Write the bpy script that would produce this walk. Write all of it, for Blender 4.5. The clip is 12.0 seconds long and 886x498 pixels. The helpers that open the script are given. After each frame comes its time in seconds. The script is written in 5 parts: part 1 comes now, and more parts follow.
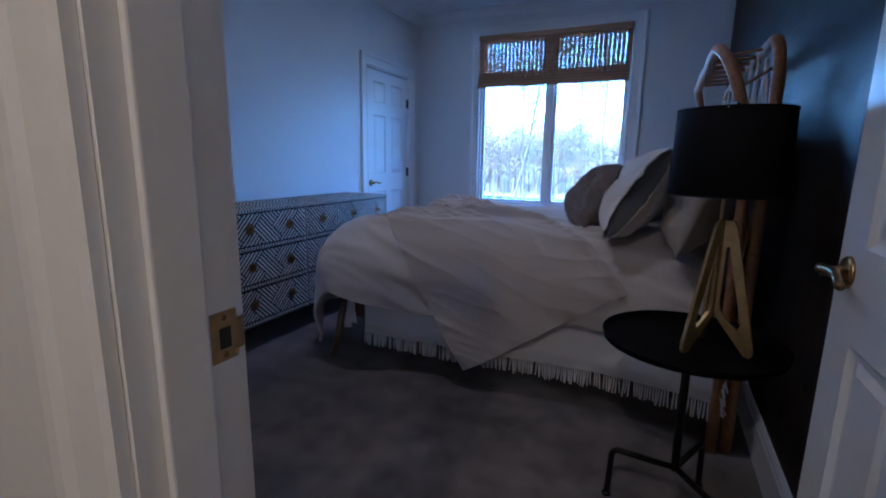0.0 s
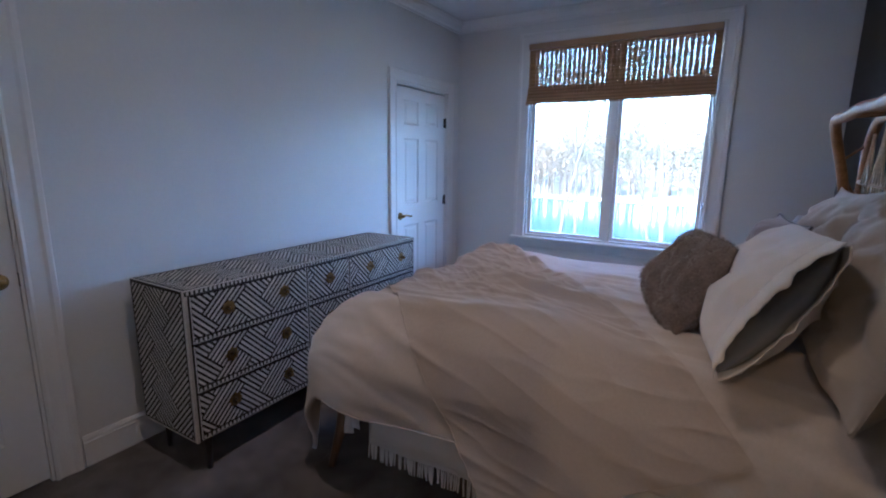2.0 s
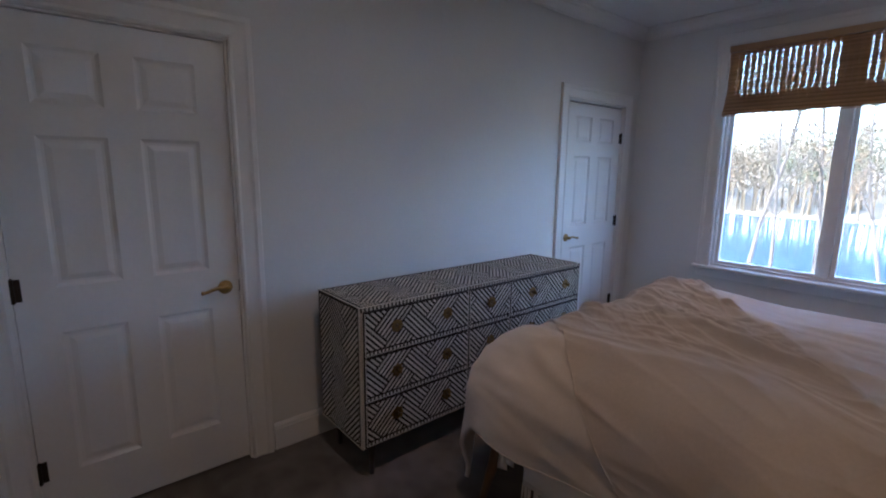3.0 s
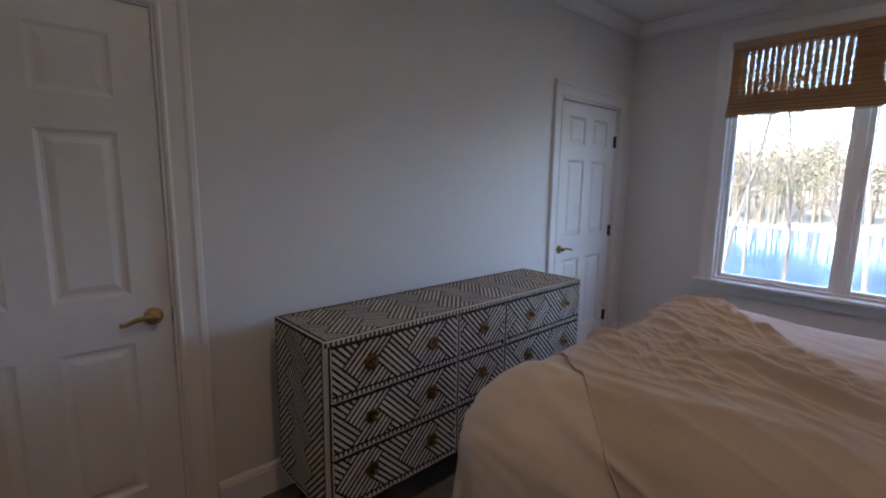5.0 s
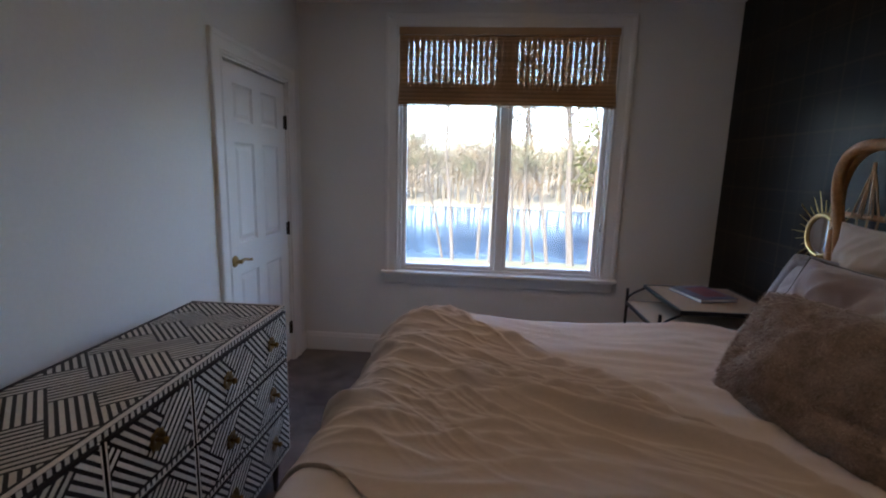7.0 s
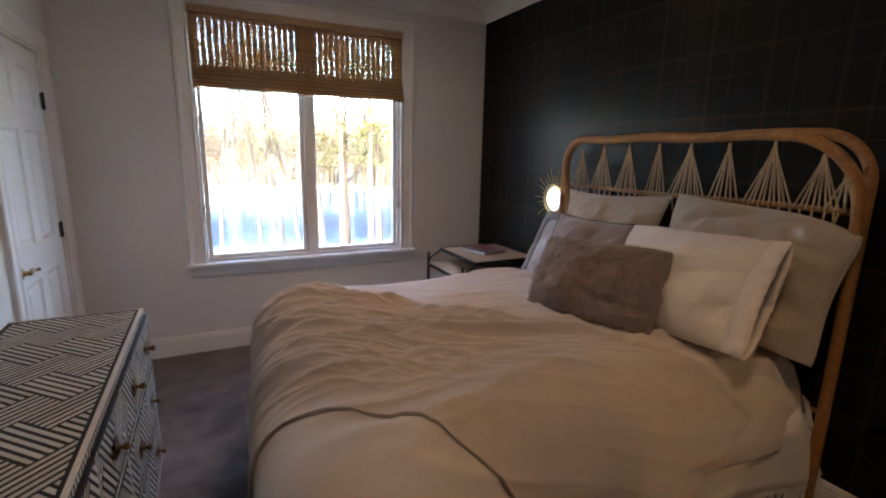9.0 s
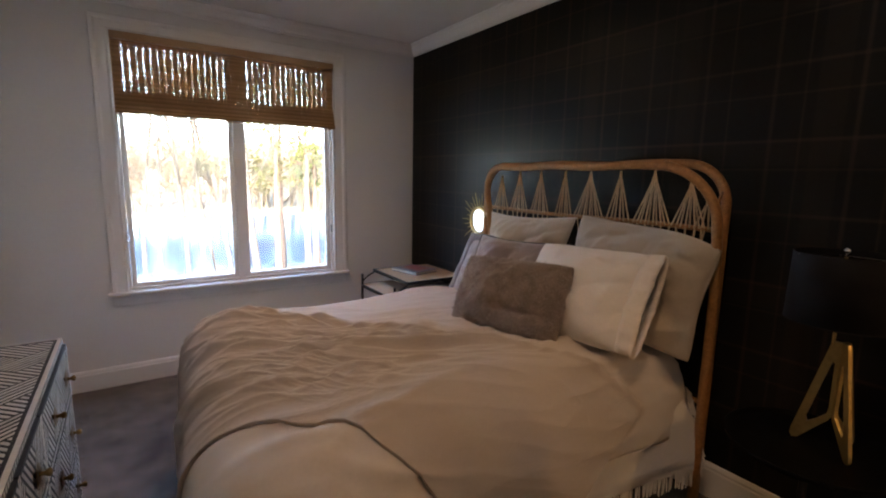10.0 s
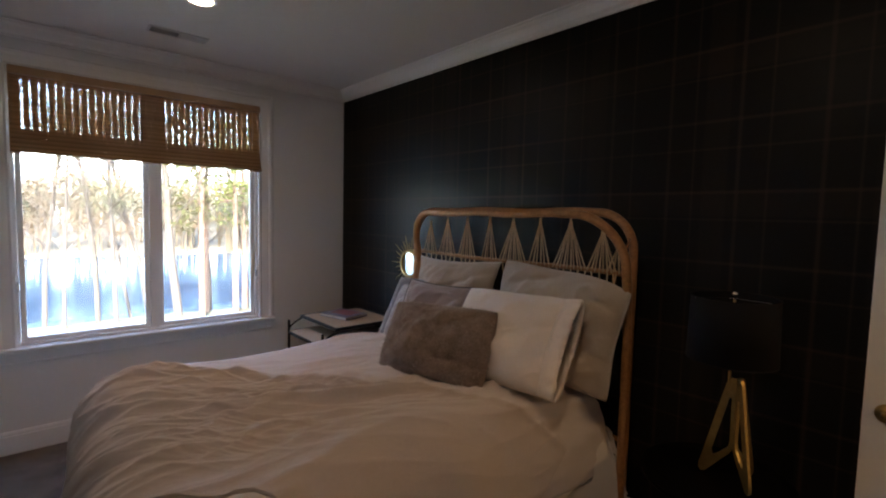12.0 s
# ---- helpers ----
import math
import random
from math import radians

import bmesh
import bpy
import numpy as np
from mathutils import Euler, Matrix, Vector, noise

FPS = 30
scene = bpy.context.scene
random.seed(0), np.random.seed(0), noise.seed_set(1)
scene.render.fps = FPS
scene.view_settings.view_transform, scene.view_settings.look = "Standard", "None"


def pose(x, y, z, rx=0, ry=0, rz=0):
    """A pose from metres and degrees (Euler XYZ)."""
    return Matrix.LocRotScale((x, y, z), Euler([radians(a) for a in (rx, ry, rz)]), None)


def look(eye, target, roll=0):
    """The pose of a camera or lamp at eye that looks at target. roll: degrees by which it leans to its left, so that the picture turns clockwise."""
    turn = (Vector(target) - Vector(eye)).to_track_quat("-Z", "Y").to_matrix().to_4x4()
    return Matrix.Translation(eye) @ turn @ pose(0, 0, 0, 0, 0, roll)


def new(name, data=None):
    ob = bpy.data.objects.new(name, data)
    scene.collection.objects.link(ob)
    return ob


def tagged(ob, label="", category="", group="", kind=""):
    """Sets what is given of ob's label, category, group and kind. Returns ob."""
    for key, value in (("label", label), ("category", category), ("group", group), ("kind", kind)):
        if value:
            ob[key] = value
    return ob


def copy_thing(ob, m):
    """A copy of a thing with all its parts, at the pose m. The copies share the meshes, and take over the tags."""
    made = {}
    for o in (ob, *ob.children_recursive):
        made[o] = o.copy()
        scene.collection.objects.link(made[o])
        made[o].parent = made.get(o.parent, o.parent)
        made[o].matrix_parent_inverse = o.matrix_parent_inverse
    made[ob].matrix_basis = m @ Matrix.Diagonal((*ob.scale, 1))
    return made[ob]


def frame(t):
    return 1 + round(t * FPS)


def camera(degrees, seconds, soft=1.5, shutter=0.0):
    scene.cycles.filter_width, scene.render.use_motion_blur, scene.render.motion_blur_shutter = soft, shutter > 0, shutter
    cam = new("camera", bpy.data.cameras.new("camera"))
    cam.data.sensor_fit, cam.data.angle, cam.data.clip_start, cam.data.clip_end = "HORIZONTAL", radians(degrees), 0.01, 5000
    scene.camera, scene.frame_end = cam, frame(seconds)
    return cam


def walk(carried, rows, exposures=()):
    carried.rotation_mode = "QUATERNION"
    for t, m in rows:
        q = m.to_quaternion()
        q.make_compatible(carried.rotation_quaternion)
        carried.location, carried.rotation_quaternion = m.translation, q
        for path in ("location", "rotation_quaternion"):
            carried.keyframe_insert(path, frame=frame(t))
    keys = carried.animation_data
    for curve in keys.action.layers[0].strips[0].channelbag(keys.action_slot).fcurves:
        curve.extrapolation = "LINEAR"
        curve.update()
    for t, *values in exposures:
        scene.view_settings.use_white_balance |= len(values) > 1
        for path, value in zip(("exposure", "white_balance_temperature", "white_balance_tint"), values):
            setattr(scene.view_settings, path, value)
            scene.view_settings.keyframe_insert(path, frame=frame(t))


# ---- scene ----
cam = camera(87.1, 12.0, 2.0)
PATH = [
    (0, (0.175, 0.199, 1.169), (-0.644, 1.984, 0.792), 0.9),
    (0.5, (0.165, 0.422, 1.165), (-0.574, 2.242, 0.791), 1.2),
    (1, (0.124, 0.641, 1.26), (-0.595, 2.469, 0.879), 1.0),
    (1.5, (0.056, 0.785, 1.353), (-0.745, 2.573, 0.955), 1.0),
    (2, (-0.064, 0.889, 1.428), (-1.067, 2.578, 1.049), 0.7),
    (2.5, (-0.146, 0.927, 1.476), (-1.412, 2.432, 1.113), 0.8),
    (3, (-0.156, 0.938, 1.504), (-1.67, 2.198, 1.157), 0.6),
    (3.2, (-0.16, 0.935, 1.514), (-1.751, 2.097, 1.174), 0.5),
    (4.8, (-0.459, 1.12, 1.487), (-1.953, 2.409, 1.162), 1.0),
    (5, (-0.488, 1.173, 1.465), (-1.942, 2.512, 1.159), 0.8),
    (5.5, (-0.609, 1.383, 1.446), (-1.881, 2.898, 1.147), 0.8),
    (6, (-0.722, 1.603, 1.448), (-1.653, 3.348, 1.151), 1.3),
    (6.5, (-0.895, 1.709, 1.454), (-1.397, 3.619, 1.138), 1.5),
    (7, (-1.085, 1.694, 1.5), (-1.241, 3.657, 1.152), 1.6),
    (7.2, (-1.151, 1.676, 1.496), (-1.209, 3.642, 1.133), 1.2),
    (8.8, (-1.623, 1.465, 1.537), (-0.816, 3.248, 1.124), 1.1),
    (9, (-1.658, 1.427, 1.528), (-0.78, 3.178, 1.125), 1.2),
    (9.5, (-1.661, 1.315, 1.533), (-0.654, 3.003, 1.164), 1.1),
    (10, (-1.673, 1.253, 1.556), (-0.57, 2.892, 1.247), 1.1),
    (10.5, (-1.68, 1.218, 1.578), (-0.505, 2.82, 1.347), 1.2),
    (11, (-1.691, 1.202, 1.605), (-0.467, 2.775, 1.435), 1.2),
    (11.5, (-1.687, 1.195, 1.618), (-0.427, 2.742, 1.475), 1.3),
    (12, (-1.633, 1.218, 1.6), (-0.309, 2.71, 1.458), 1.3),
]
walk(cam, [(t, look(eye, target, roll)) for t, eye, target, roll in PATH],
     [(0.0, 4.15, 3700, 11), (1.0, 4.45, 3900, 11), (2.0, 4.6, 4500, 12), (3.0, 4.14, 5050, 14), (5.0, 4.19, 5600, 14),
      (6.0, 4.0, 5650, 14), (7.0, 3.75, 5850, 13), (9.0, 4.5, 6500, 15), (10.0, 4.58, 6450, 15), (12.0, 4.17, 6150, 14)])

# ---- world, sun, lamps ----
world = bpy.data.worlds.new("sky")
scene.world = world
world.use_nodes = True
wn = world.node_tree.nodes
sky = wn.new("ShaderNodeTexSky")
sky.sky_type, sky.sun_disc = "NISHITA", False
sky.sun_elevation, sky.sun_rotation = radians(38), radians(205)
wn["Background"].inputs["Strength"].default_value = 0.15
world.node_tree.links.new(sky.outputs[0], wn["Background"].inputs["Color"])
sun = new("sun", bpy.data.lights.new("sun", "SUN"))
sun.data.energy, sun.data.angle, sun.data.color = 2.0, radians(0.5), (1.0, 0.94, 0.84)
SUN_FROM = Vector((math.sin(radians(205)) * math.cos(radians(38)), math.cos(radians(205)) * math.cos(radians(38)), math.sin(radians(38))))
sun.matrix_world = look(SUN_FROM * 50, (0, 0, 0))


def downlight(x, y, z, power, col, spread):
    d = bpy.data.lights.new("downlight_bulb", "AREA")
    d.shape, d.size, d.energy, d.color = "DISK", 0.09, power, col
    d.spread = radians(spread)
    ob = new("downlight_bulb", d)
    ob.matrix_world = pose(x, y, z)
    return ob


CEIL = 2.74
for lx, ly, lp in ((-0.905, 4.06, 0.17), (-0.905, 1.75, 0.105), (-0.1, -0.8, 0.80)):
    downlight(lx, ly, CEIL - 0.006, lp, (1.0, 0.53, 0.17) if ly < 0 else (1.0, 0.54, 0.23), 150 if ly < 0 else 105)

# ---- materials ----


def mat(name, col, rough=0.6, metal=0.0, var=0.12, scale=6.0, bump=0.0, bscale=120.0, fine=60.0, spec=0.5, sheen=0.0, coat=0.0):
    """A surface with colour variation at two scales and fine relief."""
    m = bpy.data.materials.new(name)
    m.use_nodes = True
    nt, n = m.node_tree, m.node_tree.nodes
    b = n["Principled BSDF"]
    tc = n.new("ShaderNodeTexCoord")
    n1, n2 = n.new("ShaderNodeTexNoise"), n.new("ShaderNodeTexNoise")
    n1.inputs["Scale"].default_value, n1.inputs["Detail"].default_value = scale, 4
    n2.inputs["Scale"].default_value, n2.inputs["Detail"].default_value = fine, 3
    for q in (n1, n2):
        nt.links.new(tc.outputs["Object"], q.inputs["Vector"])
    add = n.new("ShaderNodeMath")
    add.operation = "ADD"
    nt.links.new(n1.outputs["Fac"], add.inputs[0])
    nt.links.new(n2.outputs["Fac"], add.inputs[1])
    mp = n.new("ShaderNodeMapRange")
    mp.inputs["From Min"].default_value, mp.inputs["From Max"].default_value = 0.6, 1.4
    mp.inputs["To Min"].default_value, mp.inputs["To Max"].default_value = 1 - var, 1 + var
    nt.links.new(add.outputs[0], mp.inputs["Value"])
    mul = n.new("ShaderNodeVectorMath")
    mul.operation = "SCALE"
    mul.inputs[0].default_value = col
    nt.links.new(mp.outputs[0], mul.inputs["Scale"])
    nt.links.new(mul.outputs[0], b.inputs["Base Color"])
    rr = n.new("ShaderNodeMapRange")
    rr.inputs["To Min"].default_value, rr.inputs["To Max"].default_value = max(rough - 0.08, 0.03), min(rough + 0.08, 1)
    nt.links.new(n1.outputs["Fac"], rr.inputs["Value"])
    nt.links.new(rr.outputs[0], b.inputs["Roughness"])
    b.inputs["Metallic"].default_value = metal
    b.inputs["Specular IOR Level"].default_value = spec
    b.inputs["Sheen Weight"].default_value = sheen
    b.inputs["Coat Weight"].default_value = coat
    if bump:
        n3, bp = n.new("ShaderNodeTexNoise"), n.new("ShaderNodeBump")
        n3.inputs["Scale"].default_value, n3.inputs["Detail"].default_value = bscale, 5
        nt.links.new(tc.outputs["Object"], n3.inputs["Vector"])
        bp.inputs["Strength"].default_value, bp.inputs["Distance"].default_value = bump, 0.004
        nt.links.new(n3.outputs["Fac"], bp.inputs["Height"])
        nt.links.new(bp.outputs[0], b.inputs["Normal"])
    return m


def linen(name, col, scale=900.0, var=0.1, strength=0.35):
    """Woven cloth: crossed threads as relief, blotches as colour."""
    m = mat(name, col, 0.74, 0, var, 5, 0, 100, 90, 0.45, 0.5)
    nt, n = m.node_tree, m.node_tree.nodes
    tc = n.new("ShaderNodeTexCoord")
    wv = []
    for axis in ("X", "Y"):
        w = n.new("ShaderNodeTexWave")
        w.bands_direction = axis
        w.inputs["Scale"].default_value, w.inputs["Distortion"].default_value = scale / 2.0, 1.0
        nt.links.new(tc.outputs["Object"], w.inputs["Vector"])
        wv.append(w)
    wr = n.new("ShaderNodeTexNoise")
    wr.inputs["Scale"].default_value, wr.inputs["Detail"].default_value = 14, 5
    nt.links.new(tc.outputs["Object"], wr.inputs["Vector"])
    s1, s2, bp = n.new("ShaderNodeMath"), n.new("ShaderNodeMath"), n.new("ShaderNodeBump")
    nt.links.new(wv[0].outputs["Fac"], s1.inputs[0])
    nt.links.new(wv[1].outputs["Fac"], s1.inputs[1])
    s2.operation, s2.inputs[1].default_value = "MULTIPLY_ADD", 5.0
    nt.links.new(wr.outputs["Fac"], s2.inputs[0])
    nt.links.new(s1.outputs[0], s2.inputs[2])
    bp.inputs["Strength"].default_value, bp.inputs["Distance"].default_value = strength, 0.0025
    nt.links.new(s2.outputs[0], bp.inputs["Height"])
    nt.links.new(bp.outputs[0], n["Principled BSDF"].inputs["Normal"])
    return m


def wood(name, col, rough=0.5, stretch=(1, 1, 12), var=0.3, scale=9.0):
    m = mat(name, col, rough, 0, var, scale, 0.2, 60, 40)
    nt, n = m.node_tree, m.node_tree.nodes
    mpn = n.new("ShaderNodeMapping")
    mpn.inputs["Scale"].default_value = stretch
    tcs = [q for q in n if q.bl_idname == "ShaderNodeTexCoord"][0]
    nt.links.new(tcs.outputs["Object"], mpn.inputs["Vector"])
    for q in n:
        if q.bl_idname == "ShaderNodeTexNoise":
            nt.links.new(mpn.outputs[0], q.inputs["Vector"])
    return m


M_WALL = mat("white_wall_paint", (0.74, 0.735, 0.72), 0.62, var=0.03, scale=1.5, bump=0.10, bscale=220, spec=0.3)
M_TRIM = mat("white_trim_paint", (0.80, 0.79, 0.775), 0.38, var=0.03, scale=3, bump=0.06, bscale=40)
M_CEIL = mat("ceiling_paint", (0.78, 0.775, 0.765), 0.85, var=0.03, scale=2, bump=0.1, bscale=180, spec=0.2)
M_HALL = mat("hall_wall_paint", (0.70, 0.68, 0.65), 0.7, var=0.04)
M_BRASS = mat("aged_brass", (0.42, 0.29, 0.12), 0.3, 1.0, 0.2, 30)
M_OLDBRASS = mat("dark_brass", (0.23, 0.15, 0.06), 0.35, 1.0, 0.3, 40)
M_HINGE = mat("dark_bronze", (0.045, 0.036, 0.03), 0.45, 0.8, 0.2, 30)
M_BLACKM = mat("black_iron", (0.012, 0.012, 0.013), 0.42, 0.5, 0.25, 20, 0.15, 90)
M_TRAY = mat("black_tray_enamel", (0.0025, 0.0025, 0.003), 0.55, 0, 0.2, 12, spec=0.06)
M_SHADE = mat("black_shade_cloth", (0.006, 0.006, 0.008), 0.75, 0, 0.1, 8, 0.1, 500, 300, 0.2)
M_GOLD = mat("brushed_gold_leaf", (0.46, 0.34, 0.13), 0.36, 0.85, 0.18, 14, 0.2, 90)
M_CHROME = mat("chrome", (0.7, 0.7, 0.72), 0.12, 1.0, 0.03, 20)
M_RATTAN = wood("honey_rattan_cane", (0.36, 0.175, 0.06), 0.42, (2, 2, 2), 0.35, 14)
M_REED = wood("pale_rattan_reed", (0.62, 0.46, 0.28), 0.5, (3, 3, 3), 0.25, 18)
M_BEDWOOD = wood("bed_wood", (0.10, 0.055, 0.028), 0.5, (1, 12, 12), 0.3)
M_LEGWOOD = wood("brown_leg_wood", (0.17, 0.095, 0.045), 0.45, (12, 12, 1), 0.3)
M_DUVET = linen("cream_linen", (0.58, 0.522, 0.485), 900, 0.06)
M_THROW = linen("taupe_linen", (0.478, 0.412, 0.368), 900, 0.07)
M_SHEET = linen("white_cotton", (0.72, 0.70, 0.68), 1500, 0.04, 0.2)
M_SHAM = linen("beige_linen", (0.46, 0.39, 0.31), 900, 0.07)
M_MAUVE = linen("mauve_taupe_linen", (0.30, 0.25, 0.25), 900, 0.08)
M_WHITEP = linen("ivory_cotton", (0.78, 0.71, 0.64), 1200, 0.05)
M_GREYB = linen("slate_grey_linen", (0.18, 0.187, 0.215), 900, 0.08)
M_PALEB = linen("pale_grey_blue_linen", (0.36, 0.355, 0.38), 900, 0.08)
M_PIPING = linen("dark_slate_piping", (0.045, 0.042, 0.046), 900, 0.08)
M_FUR = mat("taupe_faux_fur", (0.23, 0.182, 0.156), 0.95, 0, 0.4, 18, 0.8, 160, 120, 0.1, 0.4)
M_INLAY_DARK = mat("black_resin", (0.012, 0.012, 0.014), 0.5, 0, 0.2, 30, spec=0.2)
M_INLAY = mat("bone_inlay", (0.56, 0.52, 0.455), 0.45, 0, 0.14, 60, 0.05, 200, 300)
M_DARKLEG = wood("dark_stained_wood", (0.03, 0.021, 0.016), 0.45)
M_NSWOOD = wood("weathered_oak", (0.42, 0.33, 0.235), 0.55, (2, 14, 2), 0.3)
M_BLIND = wood("woven_reed", (0.46, 0.30, 0.165), 0.7, (2, 20, 40), 0.4, 12)


def lets_light_through(m, share, col):
    """Thin plant fibre: part of the light passes."""
    nt, n = m.node_tree, m.node_tree.nodes
    b, out = n["Principled BSDF"], n["Material Output"]
    tr, mx = n.new("ShaderNodeBsdfTranslucent"), n.new("ShaderNodeMixShader")
    tr.inputs["Color"].default_value = (*col, 1)
    mx.inputs[0].default_value = share
    nt.links.new(b.outputs[0], mx.inputs[1])
    nt.links.new(tr.outputs[0], mx.inputs[2])
    nt.links.new(mx.outputs[0], out.inputs["Surface"])


def vary_by_piece(m, low, high):
    """Each loose piece of a mesh takes its own shade."""
    nt, n = m.node_tree, m.node_tree.nodes
    base = n["Principled BSDF"].inputs["Base Color"]
    old = base.links[0].from_socket
    geo, mp, mul = n.new("ShaderNodeNewGeometry"), n.new("ShaderNodeMapRange"), n.new("ShaderNodeVectorMath")
    mp.inputs["To Min"].default_value, mp.inputs["To Max"].default_value = low, high
    mul.operation = "SCALE"
    nt.links.new(geo.outputs["Random Per Island"], mp.inputs["Value"])
    nt.links.new(old, mul.inputs[0])
    nt.links.new(mp.outputs[0], mul.inputs["Scale"])
    nt.links.new(mul.outputs[0], base)


vary_by_piece(M_BLIND, 0.6, 1.3)
vary_by_piece(M_INLAY, 0.82, 1.12)
lets_light_through(M_BLIND, 0.38, (0.55, 0.30, 0.12))
M_BLINDTAPE = linen("blind_cloth", (0.42, 0.27, 0.145), 700, 0.1)
M_VENT = mat("vent_white", (0.6, 0.6, 0.6), 0.4)
# near-black colour standing in for the shade inside openings
M_HOLESHADE = mat("hole_shade", (0.02, 0.02, 0.02), 0.8)
M_PAPER = mat("book_pages", (0.7, 0.68, 0.62), 0.8)
M_BARK = wood("grey_bark", (0.085, 0.07, 0.055), 0.9, (3, 3, 1), 0.35, 3)
M_PINEBARK = wood("pine_bark", (0.14, 0.09, 0.06), 0.9, (3, 3, 1), 0.4, 3)
M_TWIG = mat("winter_twigs", (0.105, 0.08, 0.045), 0.9, 0, 0.3, 1)
M_HAZEL = mat("grey_green_lichen_twigs", (0.095, 0.10, 0.05), 0.9, 0, 0.35, 1)
M_NEEDLE = mat("pine_needles", (0.11, 0.125, 0.025), 0.8, 0, 0.4, 2)
M_DRYLEAF = mat("russet_leaves", (0.17, 0.10, 0.04), 0.8, 0, 0.4, 1)
M_SHRUB = mat("evergreen_leaves", (0.045, 0.075, 0.022), 0.6, 0, 0.4, 3)


def ground_material():
    """Green-brown grass on the near bank, pale straw on the far shore."""
    m = mat("grass_and_straw", (0.10, 0.095, 0.04), 0.95, 0, 0.4, 0.4, 0.3, 8, 5)
    nt, n = m.node_tree, m.node_tree.nodes
    base = n["Principled BSDF"].inputs["Base Color"]
    old = base.links[0].from_socket
    tc, sp, mp, mx = n.new("ShaderNodeTexCoord"), n.new("ShaderNodeSeparateXYZ"), n.new("ShaderNodeMapRange"), n.new("ShaderNodeMix")
    mx.data_type = "RGBA"
    mp.inputs["From Min"].default_value, mp.inputs["From Max"].default_value = 45, 60
    nt.links.new(tc.outputs["Object"], sp.inputs[0])
    nt.links.new(sp.outputs["Y"], mp.inputs["Value"])
    nt.links.new(mp.outputs[0], mx.inputs[0])
    nt.links.new(old, mx.inputs[6])
    mx.inputs[7].default_value = (0.17, 0.14, 0.085, 1)
    nt.links.new(mx.outputs[2], base)
    return m


M_GROUND = ground_material()
M_FARGREEN = mat("far_pine_green", (0.05, 0.068, 0.03), 0.9, 0, 0.4, 0.3)
M_HOUSE = mat("house_siding", (0.4, 0.4, 0.38), 0.8)


def carpet_material():
    m = mat("grey_taupe_carpet", (0.115, 0.098, 0.092), 0.95, 0, 0.8, 2.2, 0.9, 420, 7, 0.1, 0.3)
    return m


def plaid_material():
    """Near-black wallpaper with a faint brown windowpane plaid."""
    m = mat("dark_plaid_wallpaper", (0.0085, 0.0085, 0.0094), 0.40, 0, 0.15, 2.0, 0.12, 350, 60, 0.15)
    nt, n = m.node_tree, m.node_tree.nodes
    b = n["Principled BSDF"]
    tc, sp = n.new("ShaderNodeTexCoord"), n.new("ShaderNodeSeparateXYZ")
    nt.links.new(tc.outputs["Object"], sp.inputs[0])
    ns = n.new("ShaderNodeTexNoise")
    ns.inputs["Scale"].default_value = 1.3
    nt.links.new(tc.outputs["Object"], ns.inputs["Vector"])
    lines = []
    for axis, period, width, shift in (("Y", 0.29, 0.014, 0.0), ("Y", 0.29, 0.006, 0.11), ("Z", 0.31, 0.012, 0.05), ("Z", 0.31, 0.006, 0.17), ("Y", 0.58, 0.10, 0.2), ("Z", 0.62, 0.11, 0.1)):
        a = n.new("ShaderNodeMath")
        a.operation, a.inputs[1].default_value = "ADD", 10 + shift
        nt.links.new(sp.outputs[axis], a.inputs[0])
        w = n.new("ShaderNodeMath")
        w.operation, w.inputs[1].default_value = "PINGPONG", period / 2
        nt.links.new(a.outputs[0], w.inputs[0])
        r = n.new("ShaderNodeMapRange")
        r.inputs["From Min"].default_value, r.inputs["From Max"].default_value = width / 2 + 0.005, width / 2 - 0.004
        r.inputs["To Max"].default_value = 0.3 if width > 0.05 else 1.0
        nt.links.new(w.outputs[0], r.inputs["Value"])
        lines.append(r)
    total = lines[0].outputs[0]
    for r in lines[1:]:
        s = n.new("ShaderNodeMath")
        s.operation = "ADD"
        nt.links.new(total, s.inputs[0])
        nt.links.new(r.outputs[0], s.inputs[1])
        total = s.outputs[0]
    fade = n.new("ShaderNodeMath")
    fade.operation = "MULTIPLY"
    nt.links.new(total, fade.inputs[0])
    nt.links.new(ns.outputs["Fac"], fade.inputs[1])
    mix = n.new("ShaderNodeMix")
    mix.data_type = "RGBA"
    old = b.inputs["Base Color"].links[0].from_socket
    nt.links.new(old, mix.inputs[6])
    mix.inputs[7].default_value = (0.044, 0.029, 0.021, 1)
    mix.clamp_factor = True
    nt.links.new(fade.outputs[0], mix.inputs[0])
    nt.links.new(mix.outputs[2], b.inputs["Base Color"])
    return m


def glass_material():
    m = bpy.data.materials.new("window_glass")
    m.use_nodes = True
    b = m.node_tree.nodes["Principled BSDF"]
    b.inputs["Base Color"].default_value = (0.98, 0.99, 1, 1)
    b.inputs["Roughness"].default_value, b.inputs["IOR"].default_value, b.inputs["Transmission Weight"].default_value = 0.0, 1.45, 1.0
    return m


def mirror_material():
    m = bpy.data.materials.new("mirror_silver")
    m.use_nodes = True
    b = m.node_tree.nodes["Principled BSDF"]
    b.inputs["Base Color"].default_value, b.inputs["Roughness"].default_value, b.inputs["Metallic"].default_value = (0.5, 0.51, 0.52, 1), 0.02, 1
    return m


def water_material():
    return mat("lake_water", (0.032, 0.055, 0.08), 0.05, 0, 0.2, 0.2, 0.03, 1.5, 2, 0.015)


